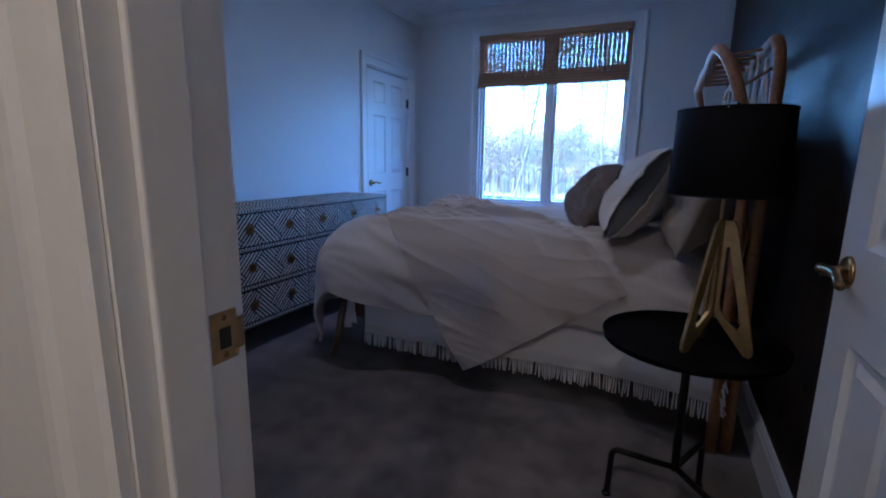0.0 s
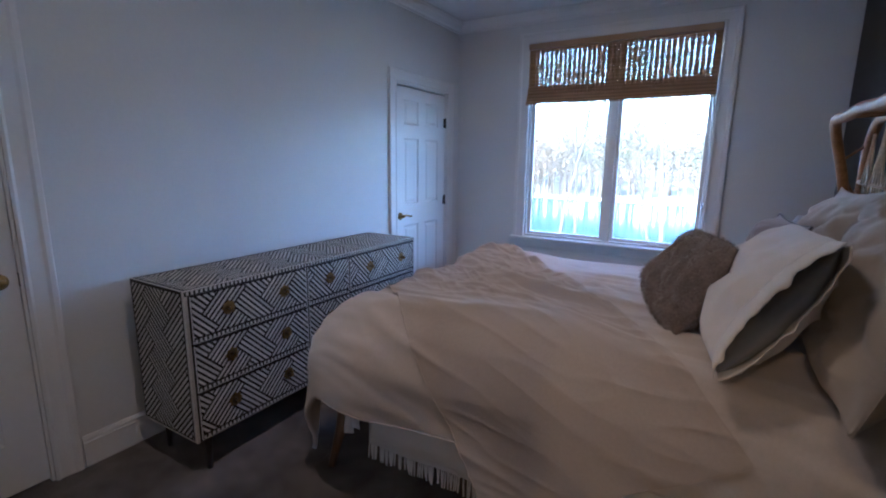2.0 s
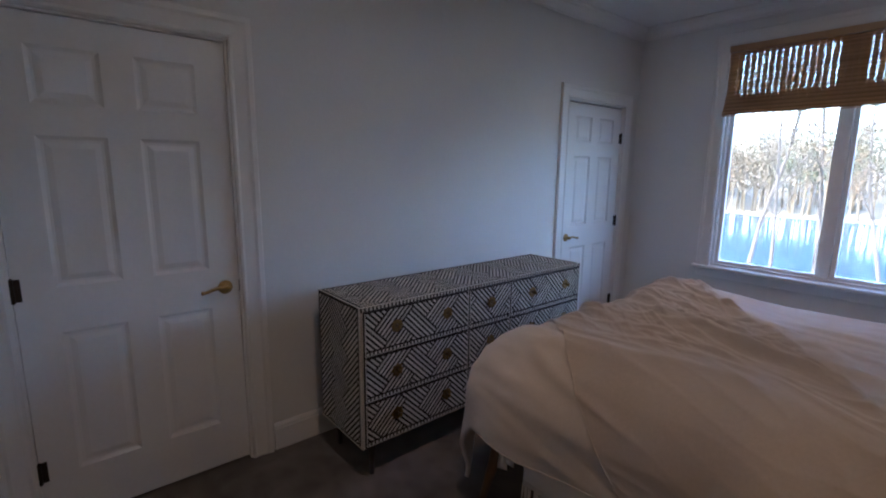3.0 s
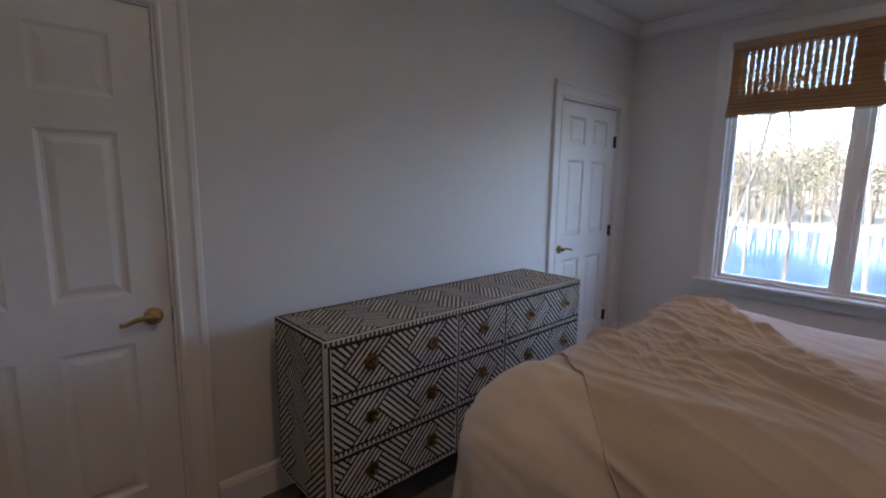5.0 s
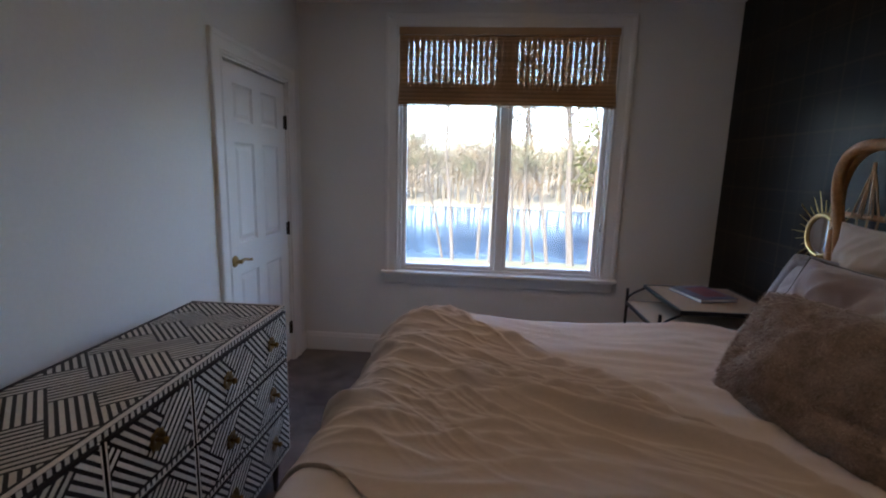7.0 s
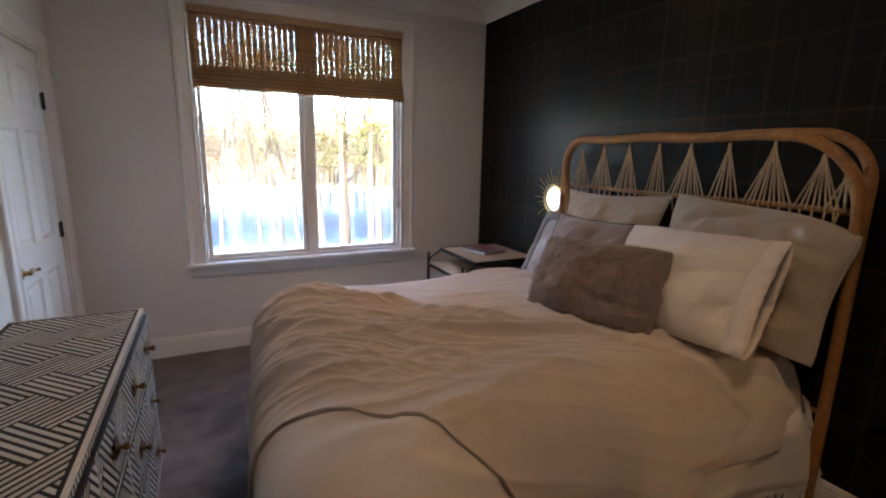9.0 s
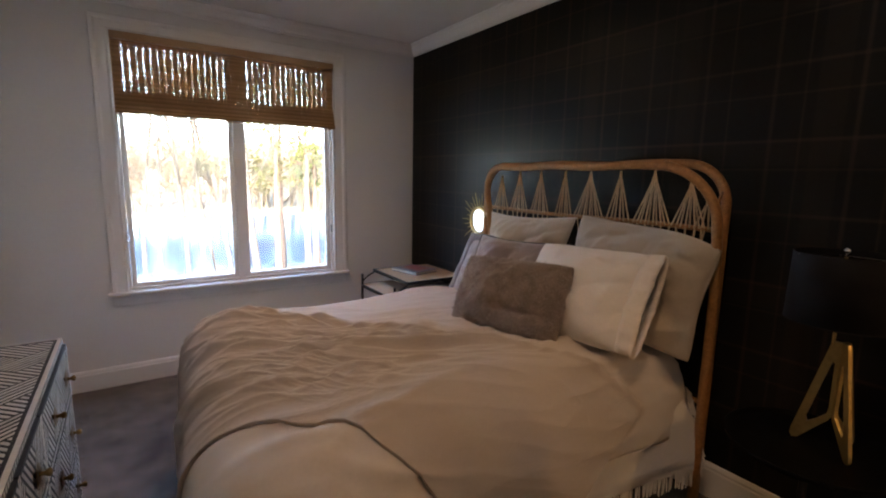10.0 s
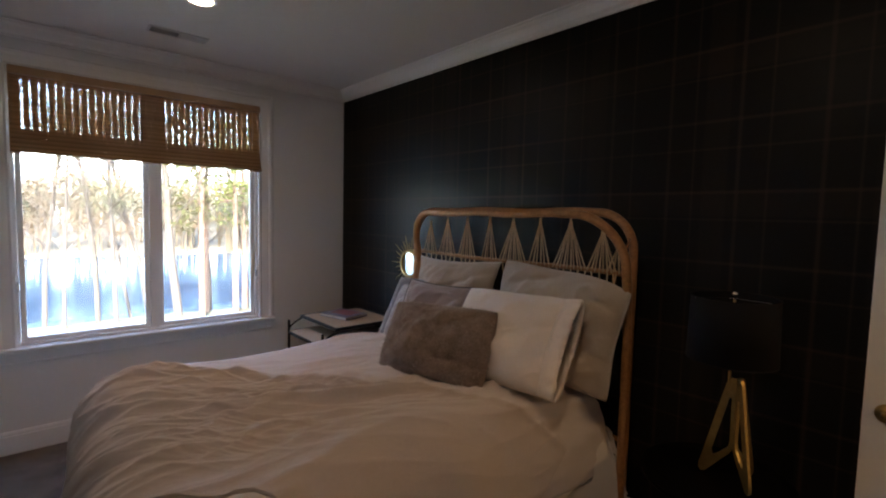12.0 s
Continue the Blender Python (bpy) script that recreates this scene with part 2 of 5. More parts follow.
def glow_material():
    m = bpy.data.materials.new("lit_lens")
    m.use_nodes = True
    b = m.node_tree.nodes["Principled BSDF"]
    b.inputs["Emission Color"].default_value, b.inputs["Emission Strength"].default_value = (1, 0.75, 0.5, 1), 6
    return m


M_CARPET, M_PLAID, M_GLASS, M_MIRROR, M_WATER = carpet_material(), plaid_material(), glass_material(), mirror_material(), water_material()

# ---- mesh helpers ----


def link(name, bm, material, smooth=False):
    me = bpy.data.meshes.new(name)
    bm.to_mesh(me)
    bm.free()
    me.materials.append(material)
    if smooth:
        me.shade_smooth()
    return new(name, me)


def part(name, bm, material, parent, label="", smooth=False):
    """One mesh, built in world places, as a part of a thing or of a part."""
    ob = link(name, bm, material, smooth)
    ob.parent = parent
    if parent.parent is None:
        ob.matrix_parent_inverse = Matrix.Translation(-parent.location)
    if label:
        ob["label"] = label
    return ob


def thing(name, at, label, category, group="", kind=""):
    ob = new(name)
    ob.location = at
    ob.empty_display_size = 0.1
    return tagged(ob, label, category, group, kind)


def box(bm, lo, hi, bevel=0.0, m=None, seg=2):
    lo, hi = Vector(lo), Vector(hi)
    g = bmesh.ops.create_cube(bm, size=1, matrix=Matrix.Translation((lo + hi) / 2) @ Matrix.Diagonal((*(hi - lo), 1)))
    vs = g["verts"]
    if bevel:
        es = list({e for v in vs for e in v.link_edges})
        r = bmesh.ops.bevel(bm, geom=es, offset=bevel, segments=seg, affect="EDGES", profile=0.5)
        vs = list({v for f in r["faces"] for v in f.verts} | {v for v in vs if v.is_valid})
    if m is not None:
        bmesh.ops.transform(bm, matrix=m, verts=vs)
    return vs


def boxed(lo, hi, bevel=0.0, m=None):
    bm = bmesh.new()
    box(bm, lo, hi, bevel, m)
    return bm


def tube(bm, pts, radius, sides=8, closed=False, cap=True):
    """A round bar along a line of points; radius is a number or one for each point."""
    pts = [Vector(p) for p in pts]
    n = len(pts)
    rad = radius if isinstance(radius, (list, tuple)) else [radius] * n
    rings, up = [], None
    for i, p in enumerate(pts):
        a, b = pts[(i - 1) % n if closed else max(i - 1, 0)], pts[(i + 1) % n if closed else min(i + 1, n - 1)]
        d = (b - a).normalized()
        if up is None:
            up = d.orthogonal().normalized()
        up = (up - d * up.dot(d))
        up = up.normalized() if up.length > 1e-6 else d.orthogonal().normalized()
        side = d.cross(up)
        rings.append([bm.verts.new(p + (up * math.cos(2 * math.pi * k / sides) + side * math.sin(2 * math.pi * k / sides)) * rad[i]) for k in range(sides)])
    for i in range(n if closed else n - 1):
        r0, r1 = rings[i], rings[(i + 1) % n]
        for k in range(sides):
            bm.faces.new((r0[k], r0[(k + 1) % sides], r1[(k + 1) % sides], r1[k]))
    if cap and not closed:
        bm.faces.new(rings[0][::-1])
        bm.faces.new(rings[-1])


def tubed(pts, radius, sides=8, closed=False):
    bm = bmesh.new()
    tube(bm, pts, radius, sides, closed)
    return bm


def lathe(bm, profile, at, axis="z", sides=32):
    """Turns a profile of (radius, height) about an axis through at."""
    rings = []
    for r, h in profile:
        ring = []
        for k in range(sides):
            a = 2 * math.pi * k / sides
            c, s = r * math.cos(a), r * math.sin(a)
            v = {"z": (c, s, h), "x": (h, c, s), "y": (s, h, c)}[axis]
            ring.append(bm.verts.new(Vector(at) + Vector(v)))
        rings.append(ring)
    for r0, r1 in zip(rings, rings[1:]):
        for k in range(sides):
            bm.faces.new((r0[k], r0[(k + 1) % sides], r1[(k + 1) % sides], r1[k]))
    if profile[0][0] > 1e-5:
        bm.faces.new(rings[0][::-1])
    if profile[-1][0] > 1e-5:
        bm.faces.new(rings[-1])


def lathed(profile, at, axis="z", sides=32):
    bm = bmesh.new()
    lathe(bm, profile, at, axis, sides)
    bmesh.ops.remove_doubles(bm, verts=bm.verts, dist=1e-5)
    bmesh.ops.recalc_face_normals(bm, faces=bm.faces)
    return bm


def extrude_profile(bm, profile, place):
    """Sweeps a closed profile between two ends; place(point, end) gives the vertex."""
    a = [bm.verts.new(place(p, 0)) for p in profile]
    b = [bm.verts.new(place(p, 1)) for p in profile]
    n = len(profile)
    for i in range(n):
        bm.faces.new((a[i], a[(i + 1) % n], b[(i + 1) % n], b[i]))
    bm.faces.new(a[::-1])
    bm.faces.new(b)
    bmesh.ops.recalc_face_normals(bm, faces=bm.faces)


def structure(name, bm, material, label="", category=""):
    return tagged(link(name, bm, material), label, category, kind="structure")


# ---- the room's shell ----
XL, XR, YS, YN = -2.48, 0.63, 0.592, 5.23
WIN = (-1.72, -0.176, 0.692, 2.47)          # opening: x from, x to, z from, z to
DOOR_X0, DOOR_X1, DOOR_TOP = -0.283, 0.53, 2.05
HALL_Y = 0.455                              # hall face of the door wall


def wall_with_opening(name, axis, face, back, a0, a1, z1, holes, material, label):
    """A wall with thickness; holes are (a from, a to, z from, z to)."""
    bm = bmesh.new()

    def slab(p0, p1, q0, q1):
        if p1 - p0 < 1e-4 or q1 - q0 < 1e-4:
            return
        if axis == "x":
            box(bm, (p0, min(face, back), q0), (p1, max(face, back), q1))
        else:
            box(bm, (min(face, back), p0, q0), (max(face, back), p1, q1))
    at = a0
    for h0, h1, z0, z2 in holes:
        slab(at, h0, 0, z1)
        slab(h0, h1, 0, z0)
        slab(h0, h1, z2, z1)
        at = h1
    slab(at, a1, 0, z1)
    return structure(name, bm, material, label, "wall")


floor = structure("floor", boxed((XL - 0.80, YS - 2.4, -0.2), (XR + 0.15, YN + 0.15, 0)), M_CARPET, "plush grey-taupe wall-to-wall carpet with brushed pile", "carpet")
ceiling = structure("ceiling", boxed((XL - 0.80, YS - 2.4, CEIL), (XR + 0.15, YN + 0.15, CEIL + 0.2)), M_CEIL, "flat white painted ceiling", "ceiling")
wall_with_opening("wall_north", "x", YN, YN + 0.17, XL - 0.15, XR + 0.15, CEIL, [WIN], M_WALL, "white painted wall around the large window")
wall_with_opening("wall_west", "y", XL, XL - 0.15, YS, YN, CEIL, [(0.765, 1.598, 0, 2.052), (4.155, 4.997, 0, 2.052)], M_WALL, "long white painted wall behind the inlaid dresser")
wall_with_opening("wall_east", "y", XR, XR + 0.15, YS - 2.4, YN, CEIL, [], M_PLAID, "near-black wallpapered wall with a faint brown plaid")
wall_with_opening("wall_south", "x", YS, HALL_Y, XL - 0.15, XR, CEIL, [(DOOR_X0 - 0.02, DOOR_X1 + 0.02, 0, DOOR_TOP + 0.02)], M_WALL, "white painted wall with the entrance doorway")
# unseen hall walls, added as a plain box that shuts out the sky
structure("wall_hall_back", boxed((XL - 0.15, YS - 2.55, 0), (XR + 0.15, YS - 2.4, CEIL)), M_HALL, "unseen plain wall added to close off the hall behind the doorway", "wall")
structure("wall_hall_west", boxed((XL - 0.15, YS - 2.4, 0), (XL, HALL_Y, CEIL)), M_HALL, "unseen plain end wall added to close off the hall", "wall")
structure("wall_hall_east", boxed((XR - 0.012, YS - 2.4, 0), (XR - 0.002, HALL_Y, CEIL)), M_HALL, "unseen plain end wall added to close off the hall", "wall")
# unseen closet walls, added so that no sky light leaks round the doors
structure("closet_back_blocker", boxed((XL - 0.80, HALL_Y, 0), (XL - 0.70, YN + 0.17, CEIL)), M_HALL, "unseen wall added behind the closet doors to keep daylight out", "wall")
for c0, c1 in ((HALL_Y + 0.001, HALL_Y + 0.10), (2.5, 2.6), (YN + 0.07, YN + 0.169)):
    structure("closet_side_blocker", boxed((XL - 0.699, c0, 0), (XL - 0.151, c1, CEIL)), M_HALL, "unseen closet side wall added to keep daylight out", "wall")

CROWN = [(0, 0), (0.0, -0.092), (0.012, -0.092), (0.014, -0.078), (0.03, -0.066), (0.05, -0.034), (0.066, -0.022), (0.07, -0.012), (0.082, -0.010), (0.082, 0)]
BASE = [(0, 0.001), (0.016, 0.001), (0.016, 0.118), (0.012, 0.124), (0.012, 0.134), (0.005, 0.148), (0, 0.15)]


def moulding(name, profile, z, axis, face, sign, a0, a1, label, category):
    bm = bmesh.new()
    if axis == "x":
        extrude_profile(bm, profile, lambda p, e: (a0 if e == 0 else a1, face + sign * p[0], z + p[1]))
    else:
        extrude_profile(bm, profile, lambda p, e: (face + sign * p[0], a0 if e == 0 else a1, z + p[1]))
    return structure(name, bm, M_TRIM, label, category)


moulding("crown_east", CROWN, CEIL - 0.001, "y", XR - 0.001, -1, YS, YN, "white painted crown moulding above the dark wall", "moulding")
moulding("crown_west", CROWN, CEIL - 0.001, "y", XL + 0.001, 1, YS, YN, "white painted crown moulding", "moulding")
moulding("crown_north", CROWN, CEIL - 0.002, "x", YN - 0.001, -1, XL + 0.01, XR - 0.01, "white painted crown moulding above the window", "moulding")
moulding("crown_south", CROWN, CEIL - 0.002, "x", YS + 0.001, 1, XL + 0.01, XR - 0.01, "white painted crown moulding", "moulding")
moulding("baseboard_north", BASE, 0, "x", YN - 0.001, -1, XL + 0.02, XR - 0.02, "tall white painted baseboard", "baseboard")
moulding("baseboard_east", [(p[0], p[1] * 1.2) for p in BASE], 0, "y", XR - 0.001, -1, YS + 0.02, YN - 0.001, "tall white baseboard below the dark wall", "baseboard")
for b0, b1 in ((1.712, 4.04), (5.112, 5.228)):
    moulding("baseboard_west", BASE, 0, "y", XL + 0.001, 1, b0, b1, "tall white painted baseboard", "baseboard")
moulding("baseboard_south", BASE, 0, "x", YS + 0.001, 1, XL + 0.02, DOOR_X0 - 0.115, "tall white painted baseboard", "baseboard")

CASING = [(0, 0), (0, 0.014), (0.010, 0.019), (0.022, 0.013), (0.070, 0.017), (0.082, 0.024), (0.100, 0.024), (0.106, 0.018), (0.106, 0)]


def door_casing(parent_name, plane, n_sign, a0, a1, top, axis, bottom=0.001, label="white moulded door casing"):
    """Three mitred lengths of casing round an opening in a wall."""
    bm = bmesh.new()

    def put(a, z, d):
        return (plane + n_sign * d, a, z) if axis == "y" else (a, plane + n_sign * d, z)
    for kind in ("l", "r", "t"):
        if kind == "l":
            extrude_profile(bm, CASING, lambda p, e: put(a0 - p[0], bottom if e == 0 else top + p[0], p[1]))
        elif kind == "r":
            extrude_profile(bm, CASING, lambda p, e: put(a1 + p[0], bottom if e == 0 else top + p[0], p[1]))
        else:
            extrude_profile(bm, CASING, lambda p, e: put(a0 - p[0] if e == 0 else a1 + p[0], top + p[0], p[1]))
    return structure(parent_name, bm, M_TRIM, label, "door casing")


def lever_handle(parent, at, normal, along, material=None):
    """Rose, neck and curved lever; normal points out of the door, along is the lever's way."""
    m = material or M_BRASS
    at, normal, along = Vector(at), Vector(normal), Vector(along)
    ax = "x" if abs(normal.x) > 0.5 else "y"
    sg = normal.x if ax == "x" else normal.y
    prof = [(0.0, 0), (0.033, 0), (0.033, 0.004), (0.029, 0.010), (0.016, 0.014), (0.0115, 0.02), (0.0115, 0.046), (0.0, 0.048)]
    h = part("door_handle", lathed([(r, z * sg) for r, z in prof], at, ax, 28), m, parent, "aged brass lever handle", True)
    pts, rad = [], []
    for i in range(13):
        f = i / 12
        pts.append(at + normal * (0.044 - 0.006 * math.sin(f * math.pi)) + along * (-0.012 + 0.125 * f) + Vector((0, 0, 0.010 * math.sin(f * 5.2) * f + 0.003)))
        rad.append(0.0105 - 0.004 * f + (0.003 if i == 12 else 0))
    part("lever", tubed(pts, rad, 10), m, h, "", True)
    return h


def panel_door(name, axis, face, sign, a0, a1, z0, z1, thick, hinge_side, label, both=False):
    """A six-panel door: slab, recessed and raised panels, hinges, handle. face: the plane seen; sign: the way its normal points."""
    w = a1 - a0
    cen = ((face, (a0 + a1) / 2, 0) if axis == "y" else ((a0 + a1) / 2, face, 0))
    d = thing(name, (cen[0], cen[1], z0), label, "door", kind="structure")
    cols = ((a0 + 0.125, a0 + w / 2 - 0.055), (a0 + w / 2 + 0.055, a1 - 0.125))
    rows = ((z0 + 0.225, z0 + 0.82), (z0 + 1.005, z0 + 1.59), (z0 + 1.705, z0 + 1.915))

    def put(a, dd, z):
        return (face - sign * dd, a, z) if axis == "y" else (a, face - sign * dd, z)

    def slab(bm, p0, p1, d0, d1, q0, q1, bev=0.0):
        u, v = Vector(put(p0, d0, q0)), Vector(put(p1, d1, q1))
        box(bm, [min(u[i], v[i]) for i in range(3)], [max(u[i], v[i]) for i in range(3)], bev)
    bm = bmesh.new()
    edges = [a0, cols[0][0], cols[0][1], cols[1][0], cols[1][1], a1]
    for p0, p1 in ((edges[0], edges[1]), (edges[2], edges[3]), (edges[4], edges[5])):
        slab(bm, p0, p1, 0, thick, z0, z1)
    zz = [z0] + [v for r in rows for v in r] + [z1]
    for p0, p1 in cols:
        for q0, q1 in ((zz[0], zz[1]), (zz[2], zz[3]), (zz[4], zz[5]), (zz[6], zz[7])):
            slab(bm, p0, p1, 0, thick, q0, q1)
    part("door_leaf", bm, M_TRIM, d)
    for p0, p1 in cols:
        for q0, q1 in rows:
            bm = bmesh.new()
            for dd0, dd1, s in ((0.010, 0.001, 1), (thick - 0.010, thick - 0.001, -1)) if both else ((0.010, 0.001, 1),):
                # sloped ogee ring down, then a raised field
                rings = [(0.0, 0.0005 if s == 1 else thick - 0.0005), (0.006, dd0 * 0.5 if s == 1 else thick - dd0 * 0.0 - 0.005), (0.014, dd0 if s == 1 else thick - 0.010),
                         (0.024, 0.011 if s == 1 else thick - 0.011), (0.046, 0.004 if s == 1 else thick - 0.004)]
                loops = []
                for ins, dep in rings:
                    loops.append([bm.verts.new(put(a, dep, z)) for a, z in ((p0 + ins, q0 + ins), (p1 - ins, q0 + ins), (p1 - ins, q1 - ins), (p0 + ins, q1 - ins))])
                for l0, l1 in zip(loops, loops[1:]):
                    for k in range(4):
                        bm.faces.new((l0[k], l0[(k + 1) % 4], l1[(k + 1) % 4], l1[k]))
                bm.faces.new(loops[-1])
            bmesh.ops.recalc_face_normals(bm, faces=bm.faces)
            part("door_panel", bm, M_TRIM, d)
    ha = a0 if hinge_side == 0 else a1
    for hz in (z0 + 0.25, z0 + 1.01, z0 + 1.76):
        bm = bmesh.new()
        lathe(bm, [(0.0, hz - 0.05), (0.004, hz - 0.05), (0.0075, hz - 0.044), (0.0075, hz + 0.044), (0.004, hz + 0.05), (0.0, hz + 0.05)], put(ha, -0.008, 0), "z", 12)
        u, v = put(ha - 0.004, -0.003, hz - 0.044), put(ha + (0.026 if hinge_side == 0 else -0.026), 0.002, hz + 0.044)
        box(bm, [min(u[i], v[i]) for i in range(3)], [max(u[i], v[i]) for i in range(3)])
        part("hinge", bm, M_HINGE, d, "dark bronze butt hinge")
    return d, put


# the two closet doors in the west wall
dA, putA = panel_door("door_1", "y", -2.494, 1, 0.777, 1.586, 0.015, 2.04, 0.035, 0, "closed white six-panel closet door with brass lever")
lever_handle(dA, putA(1.525, 0, 0.925), (1, 0, 0), (0, -1, 0))
part("latch_plate", boxed((-2.4925, 1.587, 0.895), (-2.484, 1.600, 0.955), 0.002), M_HINGE, dA)
dB, putB = panel_door("door_2", "y", -2.494, 1, 4.167, 4.985, 0.015, 2.031, 0.035, 1, "closed white six-panel closet door near the window")
lever_handle(dB, putB(4.232, 0, 0.925), (1, 0, 0), (0, 1, 0))
for nm, a0, a1 in (("casing_1", 0.765, 1.598), ("casing_2", 4.155, 4.997)):
    door_casing(nm, XL, 1, a0, a1, 2.052, "y")
    bm = bmesh.new()
    for p0, p1, q0, q1 in ((a0, a0 + 0.010, 0, 2.052), (a1 - 0.010, a1, 0, 2.052), (a0 + 0.010, a1 - 0.010, 2.043, 2.052)):
        box(bm, (XL - 0.13, p0, q0), (XL - 0.001, p1, q1))
    structure(nm.replace("casing", "jamb"), bm, M_TRIM, "white painted door jamb", "door jamb")

# entrance: jambs, stops, casings, strike plate, open door
bm = bmesh.new()
box(bm, (DOOR_X0 - 0.0195, HALL_Y + 0.001, 0.001), (DOOR_X0, YS - 0.001, DOOR_TOP))
box(bm, (DOOR_X1, HALL_Y + 0.001, 0.001), (DOOR_X1 + 0.0195, YS - 0.001, DOOR_TOP))
box(bm, (DOOR_X0 - 0.0195, HALL_Y + 0.001, DOOR_TOP), (DOOR_X1 + 0.0195, YS - 0.001, DOOR_TOP + 0.0195))
for x0, x1 in ((DOOR_X0, DOOR_X0 + 0.011), (DOOR_X1 - 0.011, DOOR_X1)):
    box(bm, (x0, HALL_Y + 0.03, 0.001), (x1, YS - 0.048, DOOR_TOP - 0.011), 0.003)
box(bm, (DOOR_X0, HALL_Y + 0.03, DOOR_TOP - 0.011), (DOOR_X1, YS - 0.048, DOOR_TOP))
structure("jamb_entrance", bm, M_TRIM, "white painted entrance jamb with door stop", "door jamb")
door_casing("casing_entrance_hall", HALL_Y, -1, DOOR_X0 - 0.006, DOOR_X1 + 0.006, DOOR_TOP + 0.006, "x")
bm = bmesh.new()
extrude_profile(bm, CASING, lambda p, e: (DOOR_X0 - 0.006 - p[0], YS + p[1], 0.001 if e == 0 else DOOR_TOP + p[0]))
extrude_profile(bm, CASING, lambda p, e: (DOOR_X0 - 0.006 - p[0] if e == 0 else DOOR_X1 + 0.09, YS + p[1], DOOR_TOP + p[0]))
structure("casing_entrance_room", bm, M_TRIM, "white moulded door casing", "door casing")
st = thing("strike_plate", (DOOR_X0, 0.57, 0.955), "worn brass strike plate screwed to the white jamb", "strike plate")
bm = bmesh.new()
box(bm, (DOOR_X0, 0.552, 0.926), (DOOR_X0 + 0.002, 0.589, 0.988), 0.0008)
tube(bm, [(DOOR_X0 + 0.001, 0.584, 0.935), (DOOR_X0 + 0.003, 0.588, 0.935)], 0.004, 6)
part("plate", bm, M_BRASS, st)
bm = bmesh.new()
lip = [(DOOR_X0 + 0.0012, 0.587), (DOOR_X0 + 0.0008, 0.597), (DOOR_X0 - 0.004, 0.605)]
for (x0, y0), (x1, y1) in zip(lip, lip[1:]):
    vs = [bm.verts.new(c) for c in ((x0, y0, 0.935), (x1, y1, 0.935), (x1, y1, 0.975), (x0, y0, 0.975))]
    bm.faces.new(vs)
part("lip", bm, M_BRASS, st)
# no hole is cut: a dark patch on the plate gives its shade
part("latch_hole_shade", boxed((DOOR_X0 + 0.0016, 0.563, 0.942), (DOOR_X0 + 0.0026, 0.579, 0.968)), M_HOLESHADE, st)
for hz in (0.934, 0.980):
    part("screw", lathed([(0.0, 0.0), (0.0042, 0.0), (0.003, 0.0012), (0, 0.0014)], (DOOR_X0 + 0.0018, 0.571, hz), "x", 12), M_OLDBRASS, st)
dC, putC = panel_door("door_3", "y", DOOR_X1 + 0.004, -1, 0.640, 1.425, 0.012, 2.04, 0.035, 0, "open white six-panel entrance door standing before the dark wall", True)
lever_handle(dC, putC(1.362, 0, 0.96), (-1, 0, 0), (0, -1, 0))
part("latch_plate", boxed((DOOR_X1 + 0.010, 1.4255, 0.895), (DOOR_X1 + 0.034, 1.4275, 0.955)), M_BRASS, dC)

# ---- window ----
wx0, wx1, wz0, wz1 = WIN
bm = bmesh.new()
for kind in ("l", "r", "t"):
    if kind == "l":
        extrude_profile(bm, CASING, lambda p, e: (wx0 + 0.004 - p[0], YN - p[1], wz0 if e == 0 else wz1 - 0.004 + p[0]))
    elif kind == "r":
        extrude_profile(bm, CASING, lambda p, e: (wx1 - 0.004 + p[0] * 1.15, YN - p[1], wz0 if e == 0 else wz1 - 0.004 + p[0]))
    else:
        extrude_profile(bm, CASING, lambda p, e: ((wx0 + 0.004 - p[0]) if e == 0 else (wx1 - 0.004 + p[0] * 1.15), YN - p[1], wz1 - 0.004 + p[0]))
structure("window_casing", bm, M_TRIM, "white moulded window casing", "window casing")
win = thing("window_1", ((wx0 + wx1) / 2, YN + 0.08, wz0), "white double casement window looking over a wooded lake", "window", kind="structure")
part("window_sill", boxed((wx0 - 0.125, YN - 0.055, wz0 - 0.024), (wx1 + 0.125, YN + 0.045, wz0), 0.006), M_TRIM, win)
part("apron", boxed((wx0 - 0.10, YN - 0.018, wz0 - 0.10), (wx1 + 0.10, YN - 0.001, wz0 - 0.025), 0.004), M_TRIM, win)
bm = bmesh.new()
FY0, FY1 = YN + 0.02, YN + 0.10
box(bm, (wx0, FY0, wz0 + 0.001), (wx0 + 0.022, FY1, wz1), 0.003)
box(bm, (wx1 - 0.022, FY0, wz0 + 0.001), (wx1, FY1, wz1), 0.003)
box(bm, (wx0 + 0.022, FY0, wz0 + 0.001), (wx1 - 0.022, FY1, wz0 + 0.018), 0.003)
box(bm, (wx0 + 0.022, FY0, wz1 - 0.03), (wx1 - 0.022, FY1, wz1), 0.003)
box(bm, (-0.968, FY0 + 0.004, wz0 + 0.018), (-0.912, FY1, wz1 - 0.03), 0.003)
part("window_frame", bm, M_TRIM, win)
